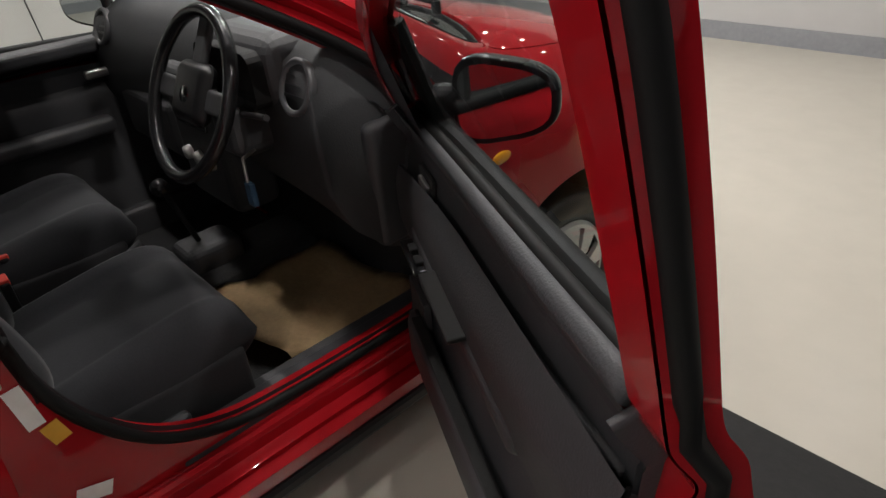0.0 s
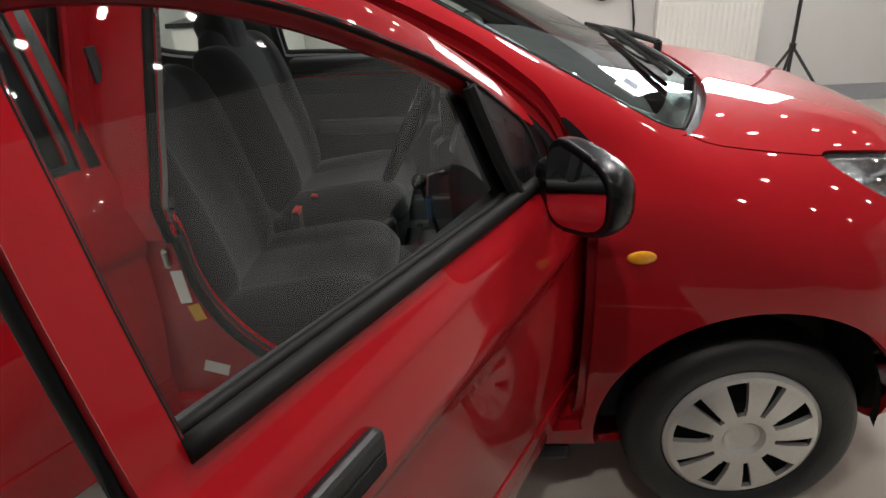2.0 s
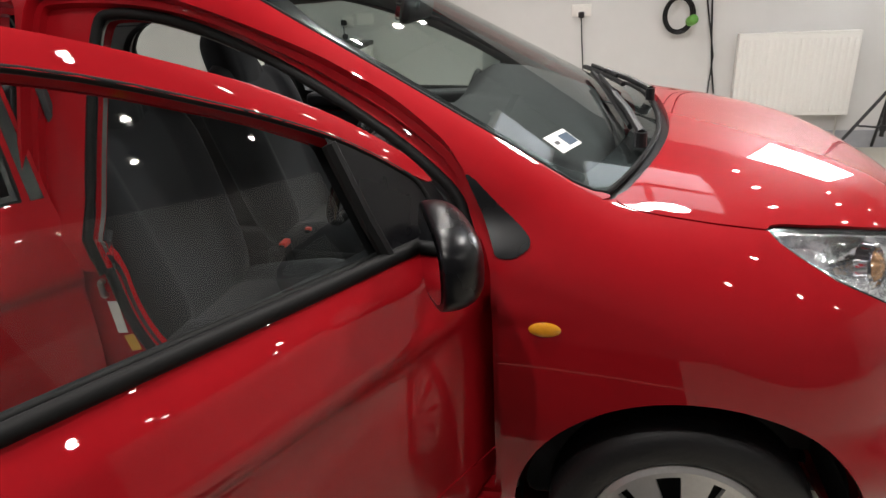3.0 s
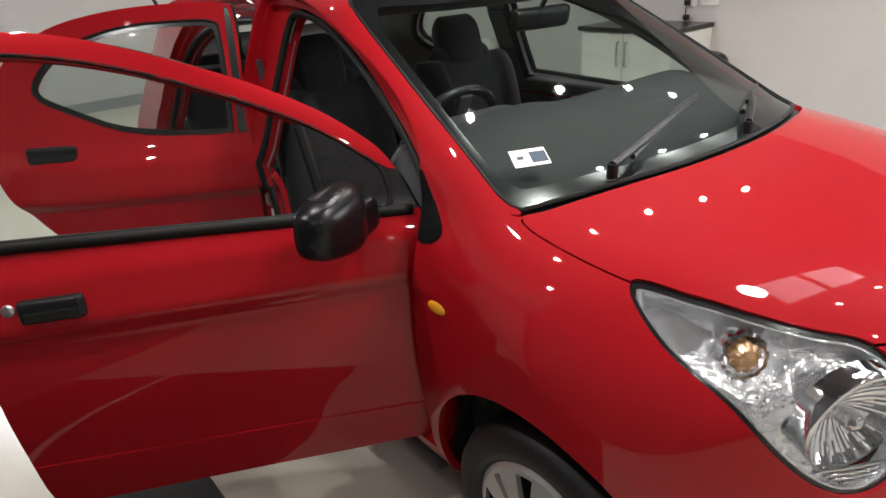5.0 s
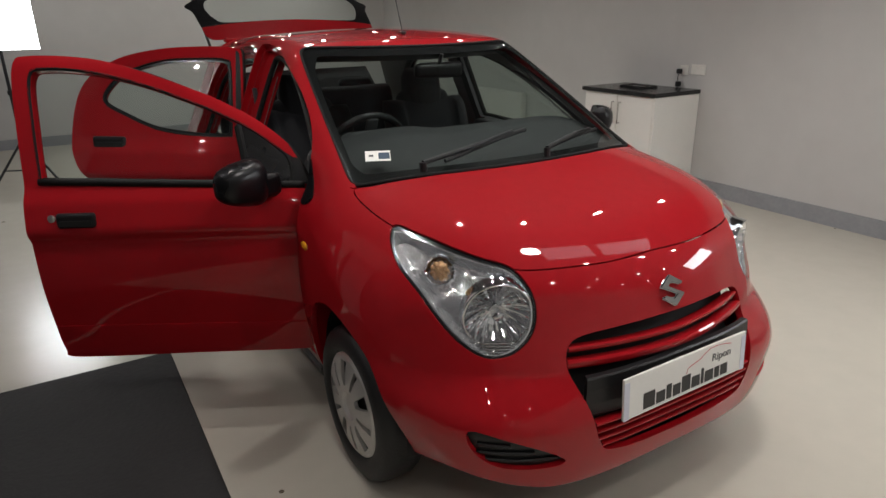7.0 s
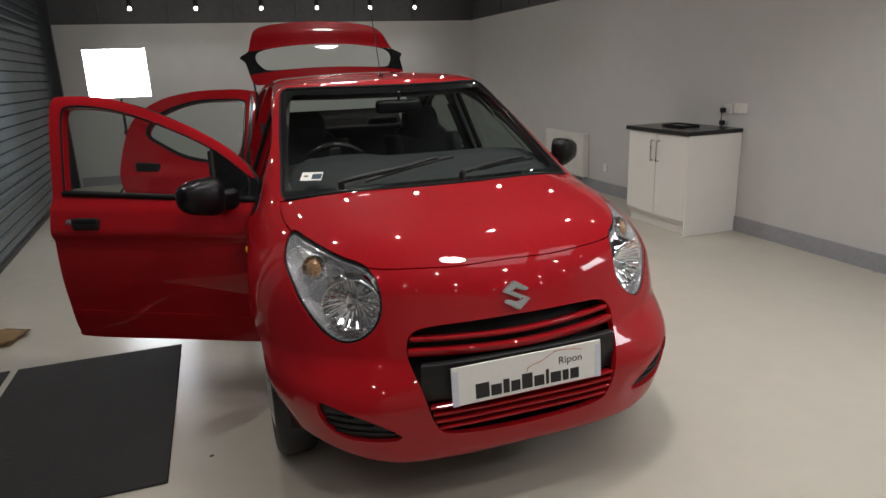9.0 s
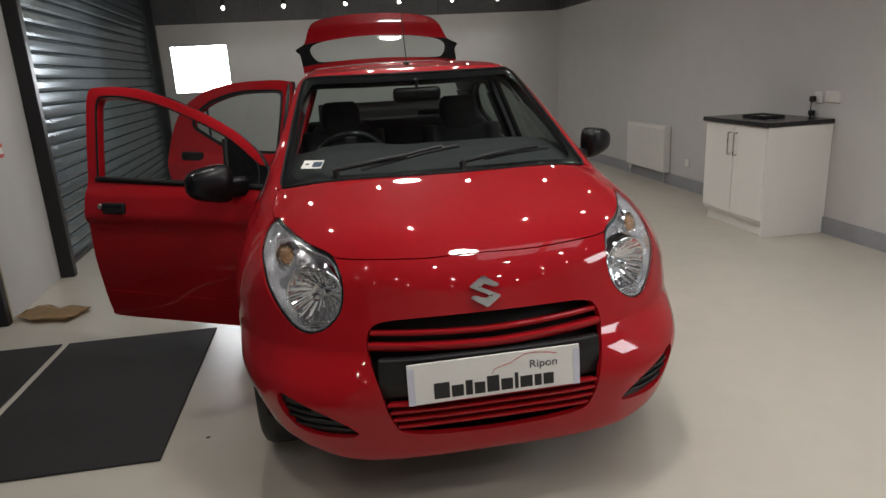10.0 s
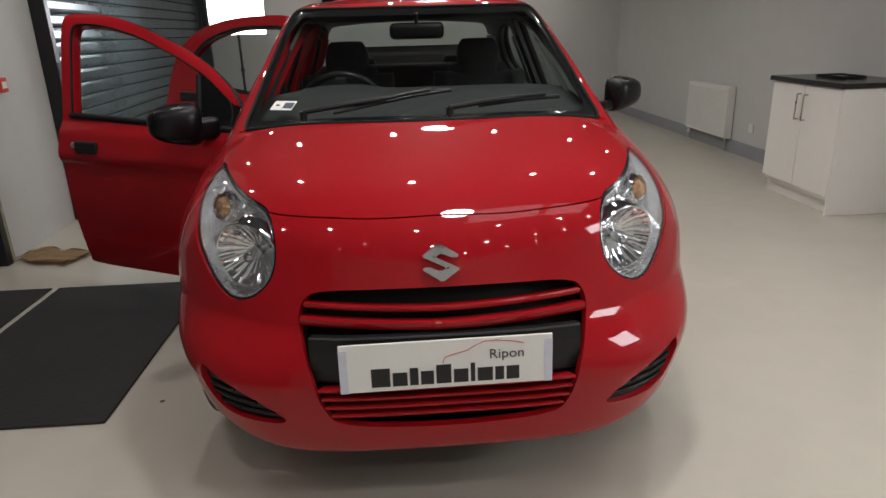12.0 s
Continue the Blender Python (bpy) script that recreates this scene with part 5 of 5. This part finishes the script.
tg = part("tailgate", plate_mesh([lambda P: inside(out, P[:, 0], P[:, 1]), lambda P: -inside(glz, P[:, 0], P[:, 1]), lambda P: np.maximum(P[:, 1] - 0.42, 0.13 - P[:, 1] + 0.0)]), RED, car, "raised red tailgate", True, TG)
part("tailgate_glass_border", plate_mesh([lambda P: inside(out, P[:, 0], P[:, 1]), lambda P: -inside(glz, P[:, 0], P[:, 1]), lambda P: 0.42 - P[:, 1], lambda P: P[:, 1] - 0.13]), GLOSSBLACK, tg, "black pointed glass border", True)
g = part("tailgate_glass", plate_mesh([lambda P: inside(glz, P[:, 0], P[:, 1])], thick=0, z0=-0.004), SIDEGLASS, tg, "rear window glass", True)
g.visible_shadow = False
for s in (-1, 1):
    part("gas_strut", rods(0.009, (s * 0.56, 2.47, 1.30), TG @ Vector((s * 0.56, 0.34, -0.03))), BLACK, car, "black gas strut")
part("roof_rear_edge", boxed((-0.50, 2.38, 1.405), (0.50, 2.46, 1.432), 0.012), RED, car)

# aerial
a0 = on_top(0.0, 1.03, 0.0)
ae = part("aerial", rods(0.0025, a0 + Vector((0, 0, 0.01)), a0 + Vector((0, 0.14, 0.36)), seg=6), BLACK, car, "thin black roof aerial")
part("aerial_base", boxed((-0.014, -0.02, -0.004), (0.014, 0.03, 0.014), 0.008, 3), BLACK, ae, m=Matrix.Translation(a0))


# ---- inside the car ----
liner_fields = [outside(side(APERTURE, True, -0.012)), outside(side(REARAPERTURE, True, -0.012)), outside(side(FRONTGLASS, False, 0.012)), outside(side(REARGLASS, False, 0.012)), outside(screen, -0.02), lambda P: 2.52 - P[:, 1] - 0.3 * np.maximum(0, P[:, 2] - 0.9), lambda P: P[:, 1] - 0.12]
shell("headliner", barrel, liner_fields + [lambda P: P[:, 2] - 1.30], LINER, car, 0, -0.062, "pale cloth headliner", flip=True)
shell("window_inner_frame", barrel, [lambda P: P[:, 0] - 0.2, lambda P: P[:, 2] - 0.90, lambda P: 1.385 - P[:, 2], lambda P: P[:, 1] - 0.30, lambda P: 2.35 - P[:, 1], outside(screen, 0.03), outside(side(FRONTGLASS, False, -0.006)), outside(side(REARGLASS, False, -0.006))], TRIM, car, 0.02, -0.033, "dark inner window frame of the passenger side", flip=False)
shell("b_pillar_trim", barrel, liner_fields + [lambda P: -P[:, 0], lambda P: 1.31 - P[:, 2], lambda P: P[:, 2] - 0.30, lambda P: np.minimum(P[:, 1] - 1.30, 1.62 - P[:, 1])], PILLAR, car, 0.0, lambda P: -0.034 - thick(P), "grey plastic centre pillar trim", flip=True)
shell("a_pillar_trim", barrel, [lambda P: -P[:, 0] - 0.3, outside(side(APERTURE, True, -0.008)), outside(screen, -0.012), lambda P: P[:, 2] - 0.97, lambda P: 1.36 - P[:, 2], lambda P: np.minimum(P[:, 1] - 0.22, 1.0 - P[:, 1])], TRIM, car, 0.0, lambda P: -0.02 - thick(P), "dark windscreen pillar trim", flip=True)
for y0, y1, right in ((0.10, 0.95, False), (1.18, 1.68, False), (1.95, 2.7, False), (1.95, 2.7, True)):
    shell("pillar_trim", barrel, liner_fields + [lambda P: 1.30 - P[:, 2], lambda P: P[:, 2] - 0.96, lambda P: np.minimum(P[:, 1] - y0, y1 - P[:, 1]), lambda P: (-P[:, 0] if right else P[:, 0])], PILLAR, car, 0, -0.075, "grey plastic pillar trim", flip=True)
shell("side_trim", barrel, liner_fields + [lambda P: 0.96 - P[:, 2], lambda P: P[:, 2] - 0.22, lambda P: arches(P) + 0.05], TRIM, car, 0, -0.115, "dark passenger side trim", flip=True)
part("cabin_floor", boxed((-0.66, 0.35, 0.235), (0.66, 2.45, 0.262), 0.01), CARPET, car, "black carpeted floor")
for s in (-1, 1):
    part("inner_sill", boxed((s * 0.665 - 0.045, 0.36, 0.21), (s * 0.665 + 0.045, 2.0, 0.364), 0.02, 3), RED if s < 0 else TRIM, car)
part("sill_plate", boxed((-0.690, 0.46, 0.360), (-0.600, 1.13, 0.382), 0.006), TRIMGREY, car, "grey plastic sill plate")
part("sill_trim", boxed((-0.606, 0.40, 0.255), (-0.560, 1.30, 0.372), 0.012, 3), TRIM, car, "black inner sill trim")
for z, r in ((0.350, 0.006), (0.322, 0.007)):
    q = on_side([(y, z) for y in np.linspace(0.45, 1.34, 20)], 0.0)
    part("sill_rib", tube(q - slope(q) * (thick(q)[:, None] - 0.002), r, 8), RED, car, "pressed rib along the red sill", True)
part("tunnel", boxed((-0.11, 0.40, 0.25), (0.11, 2.0, 0.40), 0.05, 4), CARPET, car, "carpeted centre tunnel")
part("bulkhead", boxed((-0.68, 0.10, 0.24), (0.68, 0.34, 0.92), 0.03), CARPET, car, "black footwell bulkhead")

# dashboard
bm = bmesh.new()
prof = [(0.14, 0.92), (0.17, 0.995), (0.26, 1.035), (0.40, 1.085), (0.52, 1.098), (0.60, 1.050), (0.63, 0.94), (0.62, 0.80), (0.58, 0.70), (0.50, 0.62), (0.40, 0.58), (0.20, 0.60)]
nx = 36
rings = []
for i in range(nx + 1):
    x = -0.69 + 1.38 * i / nx
    e = 1 - 0.05 * (abs(x) / 0.69) ** 6
    hump = 0.018 * math.exp(-((x + 0.36) / 0.17) ** 4)
    rings.append([bm.verts.new((x * (1 - 0.7 * max(0.0, z - 0.94)), y + 0.05 * (abs(x) / 0.69) ** 2, 0.6 + (z - 0.6) * e + hump * max(0, min(1, (y - 0.3) / 0.2)) * (z > 0.9))) for y, z in prof])
for a, b in zip(rings, rings[1:]):
    for k in range(len(prof)):
        bm.faces.new((a[k], b[k], b[(k + 1) % len(prof)], a[(k + 1) % len(prof)]))
bm.faces.new(rings[0])
bm.faces.new(rings[-1][::-1])
bmesh.ops.recalc_face_normals(bm, faces=bm.faces)
dash = part("dashboard", bm, DASH, car, "dark grey moulded dashboard", True)
part("instrument_hood", boxed((-0.52, 0.50, 0.93), (-0.20, 0.67, 1.10), 0.055, 5), TRIM, dash, "hooded instrument cluster")
part("instrument_face", boxed((-0.49, 0.668, 0.945), (-0.23, 0.675, 1.07), 0.03, 4), DARK, dash)
part("centre_console", boxed((-0.15, 0.52, 0.56), (0.15, 0.665, 0.96), 0.03, 4), TRIMGREY, dash, "centre console with radio")
part("radio", boxed((-0.09, 0.664, 0.80), (0.09, 0.672, 0.86), 0.004), GLOSSBLACK, dash)
for k in range(3):
    bm = bmesh.new()
    lathe(bm, [(0.001, 0.018), (0.018, 0.018), (0.022, 0.0)], 20)
    part("heater_knob", bm, SILVER, dash, "", True, pose(-0.07 + 0.07 * k, 0.668, 0.71, -90, 0, 0))
for x in (-0.585, 0.585):
    bm = bmesh.new()
    lathe(bm, [(0.058, 0.0), (0.060, 0.014), (0.052, 0.020), (0.046, 0.010)], 32)
    v = part("air_vent", bm, VENT, dash, "dark grey round air vent", True, pose(x, 0.640, 1.003, -68, 0, 0))
    bm = bmesh.new()
    lathe(bm, [(0.001, 0.004), (0.047, 0.004)], 32)
    for k in (-0.02, 0.0, 0.02):
        box(bm, (-0.042, k - 0.003, 0.004), (0.042, k + 0.003, 0.012))
    part("vent_slats", bm, BLACK, dash, m=pose(x, 0.640, 1.003, -68, 0, 0))
part("dash_end", boxed((-0.700, 0.30, 0.62), (-0.655, 0.57, 0.92), 0.022, 5), TRIM, dash, "", True)
pd = part("passenger_armrest", boxed((0.60, 0.70, 0.66), (0.675, 1.28, 0.72), 0.022, 4), TRIM, car, "moulded armrest of the passenger door")
part("door_pull", boxed((0.628, 0.62, 0.845), (0.650, 0.74, 0.875), 0.009, 3), METAL, car, "silver inner door release")
part("door_panel_ridge", boxed((0.625, 0.55, 0.925), (0.712, 1.36, 0.972), 0.015, 3), TRIMGREY, car, "top roll of the passenger door trim")
part("glove_box", boxed((0.20, 0.60, 0.64), (0.62, 0.655, 0.82), 0.025, 3), TRIM, dash)

# steering wheel
SW = pose(-0.335, 0.775, 0.982, -64, 0, 0)
sw = part("steering_wheel", tube([(0.182 * math.cos(2 * math.pi * k / 56), 0.182 * math.sin(2 * math.pi * k / 56), 0) for k in range(56)], 0.0155, 14, True), GLOSSBLACK, car, "black three-spoke steering wheel", True, SW)
part("hub", boxed((-0.075, -0.075, -0.035), (0.075, 0.062, 0.012), 0.028, 4), BLACK, sw, "airbag cover", True)
bm = bmesh.new()
lathe(bm, [(0.001, 0.016), (0.018, 0.015), (0.021, 0.010)], 20)
part("hub_badge", bm, CHROME, sw, "", True)
for a in (0, 180, 270):
    part("spoke", boxed((0.05, -0.026, -0.022), (0.178, 0.026, -0.004), 0.008, 3), TRIM, sw, m=pose(0, 0, 0, 0, 0, a))
part("column", boxed((-0.415, 0.50, 0.82), (-0.295, 0.735, 0.955), 0.035, 4), TRIM, car, "steering column shroud")
for s in (-1, 1):
    part("stalk", rods(0.007, (-0.355 + s * 0.05, 0.70, 0.93), (-0.355 + s * 0.20, 0.715, 0.955)), TRIM, car)
k = part("key_ring", rods(0.004, (-0.43, 0.70, 0.85), (-0.445, 0.74, 0.845), (-0.45, 0.745, 0.79)), METAL, car, "ignition key with a tag")
part("key_tag", boxed((-0.465, 0.735, 0.73), (-0.435, 0.750, 0.79), 0.004), NAVY, k)


# seats
def pad(w, l, h, bolster, roll=0.5, n=26, waist=0.0, k=7):
    """A stuffed pad w wide, l long and h thick: soft edges, raised side bolsters, a dished middle."""
    bm = bmesh.new()
    top, low = {}, {}
    for i in range(n + 1):
        for j in range(n + 1):
            u, v = 2 * i / n - 1, 2 * j / n - 1
            u, v = math.copysign(1 - (1 - abs(u)) ** 1.35, u), math.copysign(1 - (1 - abs(v)) ** 1.35, v)
            edge = (1 - abs(u) ** k) ** 0.45 * (1 - abs(v) ** k) ** 0.45
            side_up = bolster * max(0, min(1, (abs(u) - 0.50) / 0.22)) ** 2 * (1 - 0.4 * abs(v) ** 3)
            crease = -0.008 * math.exp(-((abs(u) - 0.54) / 0.03) ** 2) - 0.006 * math.exp(-((v - 0.1) / 0.03) ** 2) * (abs(u) < 0.54)
            x = u * w / 2 * (1 - waist * v) * (1 - (0.05 if k > 5 else 0.30) * abs(v) ** 4)
            top[i, j] = bm.verts.new((x, v * l / 2, h * roll * edge + (side_up + crease) * edge))
            low[i, j] = top[i, j] if i in (0, n) or j in (0, n) else bm.verts.new((x, v * l / 2, -h * (1 - roll) * edge))
    for i in range(n):
        for j in range(n):
            bm.faces.new((top[i, j], top[i + 1, j], top[i + 1, j + 1], top[i, j + 1]))
            q = [low[i, j], low[i, j + 1], low[i + 1, j + 1], low[i + 1, j]]
            if len(set(q)) == 4 and set(q) != {top[i, j], top[i, j + 1], top[i + 1, j + 1], top[i + 1, j]}:
                bm.faces.new(q)
    return bm


def seat(x, y):
    M = pose(x, y, 0)
    s = part("front_seat", pad(0.475, 0.49, 0.165, 0.04, 0.5), FABRIC, car, "dark grey cloth front seat", True, M @ pose(0, -0.02, 0.485, 8, 0, 180))
    inv_s = s.matrix_basis.inverted() @ M
    back = pad(0.48, 0.62, 0.15, 0.055, 0.5, waist=-0.10)
    part("backrest", back, FABRIC, s, "", True, inv_s @ pose(0, 0.290, 0.80, 74, 0, 0))
    part("headrest", pad(0.235, 0.25, 0.14, 0.0, 0.5, k=3), FABRICSIDE, s, "headrest joined to the backrest", True, inv_s @ pose(0, 0.380, 1.145, 76, 0, 0))
    part("shoulder", pad(0.34, 0.18, 0.12, 0.0, 0.5, k=3), FABRICSIDE, s, "", True, inv_s @ pose(0, 0.365, 1.06, 76, 0, 0))
    for k in (-1, 1):
        part("cushion_side", boxed((k * 0.224 - 0.018, -0.22, 0.36), (k * 0.224 + 0.018, 0.24, 0.50), 0.017, 3), FABRICSIDE, s, "", True, inv_s)
    part("seat_frame", boxed((-0.215, -0.22, 0.27), (0.215, 0.24, 0.42), 0.03, 2), TRIM, s, "black seat base", m=inv_s)
    part("side_cover", boxed((-0.275, -0.06, 0.34), (-0.245, 0.30, 0.44), 0.014, 3), TRIM, s, "black plastic seat side cover", m=inv_s)
    part("adjust_lever", boxed((-0.295, -0.18, 0.355), (-0.272, 0.10, 0.385), 0.010, 3), GLOSSBLACK, s, "black adjuster lever", m=inv_s)
    part("height_lever", boxed((-0.295, 0.13, 0.375), (-0.272, 0.26, 0.410), 0.010, 3), GLOSSBLACK, s, "", m=inv_s)
    for k in (-0.19, 0.19):
        part("runner", boxed((k - 0.02, -0.30, 0.262), (k + 0.02, 0.26, 0.285), 0.004), METAL, s, m=inv_s)
    return s


seat(-0.36, 1.13)
seat(0.36, 1.13)
rs = part("rear_seat", boxed((-0.60, 1.78, 0.36), (0.60, 2.22, 0.56), 0.06, 4), FABRIC, car, "dark grey cloth rear bench", True)
part("rear_backrest", boxed((-0.60, -0.06, 0), (0.60, 0.07, 0.63), 0.05, 4), FABRIC, rs, "", True, pose(0, 2.22, 0.50, -18, 0, 0))
for x in (-0.35, 0.35):
    part("rear_headrest", boxed((x - 0.12, -0.03, 0.58), (x + 0.12, 0.06, 0.69), 0.04, 4), FABRIC, rs, "", True, pose(0, 2.22, 0.50, -18, 0, 0))
part("parcel_shelf", boxed((-0.50, 0, -0.008), (0.50, 0.22, 0.008), 0.007, 3), FABRICSIDE, car, "dark parcel shelf lifted behind the rear bench", m=pose(0, 2.40, 1.075, 38, 0, 0))
for x, y, z in ((0.015, 1.235, 0.575), (0.17, 1.205, 0.57)):
    b = part("belt_buckle", boxed((x - 0.028, y - 0.012, z - 0.12), (x + 0.028, y + 0.012, z), 0.006), BLACK, car, "seat belt buckle")
    part("release_button", boxed((x - 0.024, y - 0.0135, z - 0.012), (x + 0.024, y + 0.010, z + 0.006), 0.003), BUCKLE, b, "red release button")
part("gear_lever", rods(0.008, (0, 0.73, 0.40), (-0.005, 0.80, 0.65)), BLACK, car)
bm = bmesh.new()
bmesh.ops.create_uvsphere(bm, u_segments=20, v_segments=12, radius=0.026)
part("gear_knob", bm, GLOSSBLACK, car, "black round gear knob", True, pose(-0.004, 0.808, 0.668))
part("gear_gaiter", boxed((-0.07, 0.64, 0.38), (0.07, 0.82, 0.47), 0.03, 4), TRIM, car)
part("handbrake", rods(0.014, (0.0, 1.10, 0.44), (0.0, 0.90, 0.53)), TRIM, car, "handbrake lever")
part("belt_strap", tube([(-0.615, 1.43, 1.22), (-0.60, 1.42, 0.9), (-0.60, 1.40, 0.45)], 0.012, 6), TRIM, car, "black seat belt strap")
im = part("rear_view_mirror", boxed((-0.115, -0.018, -0.033), (0.115, 0.012, 0.033), 0.022, 4), BLACK, car, "interior mirror on the windscreen", True, pose(0.0, 0.70, 1.315, 12, 0, -6))
part("mirror_face", boxed((-0.105, 0.0105, -0.026), (0.105, 0.0135, 0.026), 0.010, 3), MIRROR, im)
part("mirror_stem", rods(0.008, (0, 0, 0.03), (0, -0.02, 0.075)), BLACK, im)

# brown paper in the footwell
fp = sheet_of_paper("floor_paper", "brown protective paper mat in the footwell", -0.350, 0.605, 0.335, 0.46, 0.42, 3, 11, 0.02)
tagged(fp, category="paper mat")

# stickers and labels
q = on_top(-0.515, 0.266, -0.0045)
qn = slope(np.array([q]))[0]
st = tagged(part("windscreen_sticker", boxed((-0.045, -0.027, 0), (0.045, 0.027, 0.0008)), WHITEPAPER, None, "white paper sticker inside the windscreen", m=Matrix.Translation(q) @ Vector(qn).to_track_quat("Z", "Y").to_matrix().to_4x4() @ pose(0, 0, 0, 0, 0, 0)), category="sticker")
part("sticker_print", boxed((0.002, -0.018, 0.0008), (0.042, 0.016, 0.0014)), NAVY, st, "dark blue printed block")
part("sticker_print", boxed((-0.032, -0.004, 0.0008), (-0.016, 0.006, 0.0013)), GREYINK, st)
def stick(name, y, z, w, h, turn, material, label):
    """A label stuck on the jamb: w along, h up, turned about its face."""
    q = on_side([(y, z)])
    n = slope(q)[0]
    p = q[0] - n * (thick(q)[0] - 0.0015)
    m = Matrix.Translation(p) @ Vector(n).to_track_quat("Z", "Y").to_matrix().to_4x4() @ pose(0, 0, 0, 0, 0, turn)
    return part(name, boxed((-w / 2, -h / 2, 0), (w / 2, h / 2, 0.0008)), material, car, label, m=m)


stick("pillar_label", 1.315, 0.690, 0.028, 0.085, 6, WHITEPAPER, "white pillar label")
stick("pillar_label", 1.292, 0.615, 0.030, 0.045, 14, YELLOW, "yellow pillar label")
stick("sill_label", 1.285, 0.435, 0.036, 0.062, 70, WHITEPAPER, "white sill label")
stick("jamb_plug", 1.288, 0.700, 0.018, 0.024, 0, SEAL, "black rubber plug")
part("striker", rods(0.007, (-0.65, 1.335, 0.745), (-0.715, 1.332, 0.745), (-0.715, 1.332, 0.78), (-0.65, 1.335, 0.78)), METAL, car, "steel door striker")
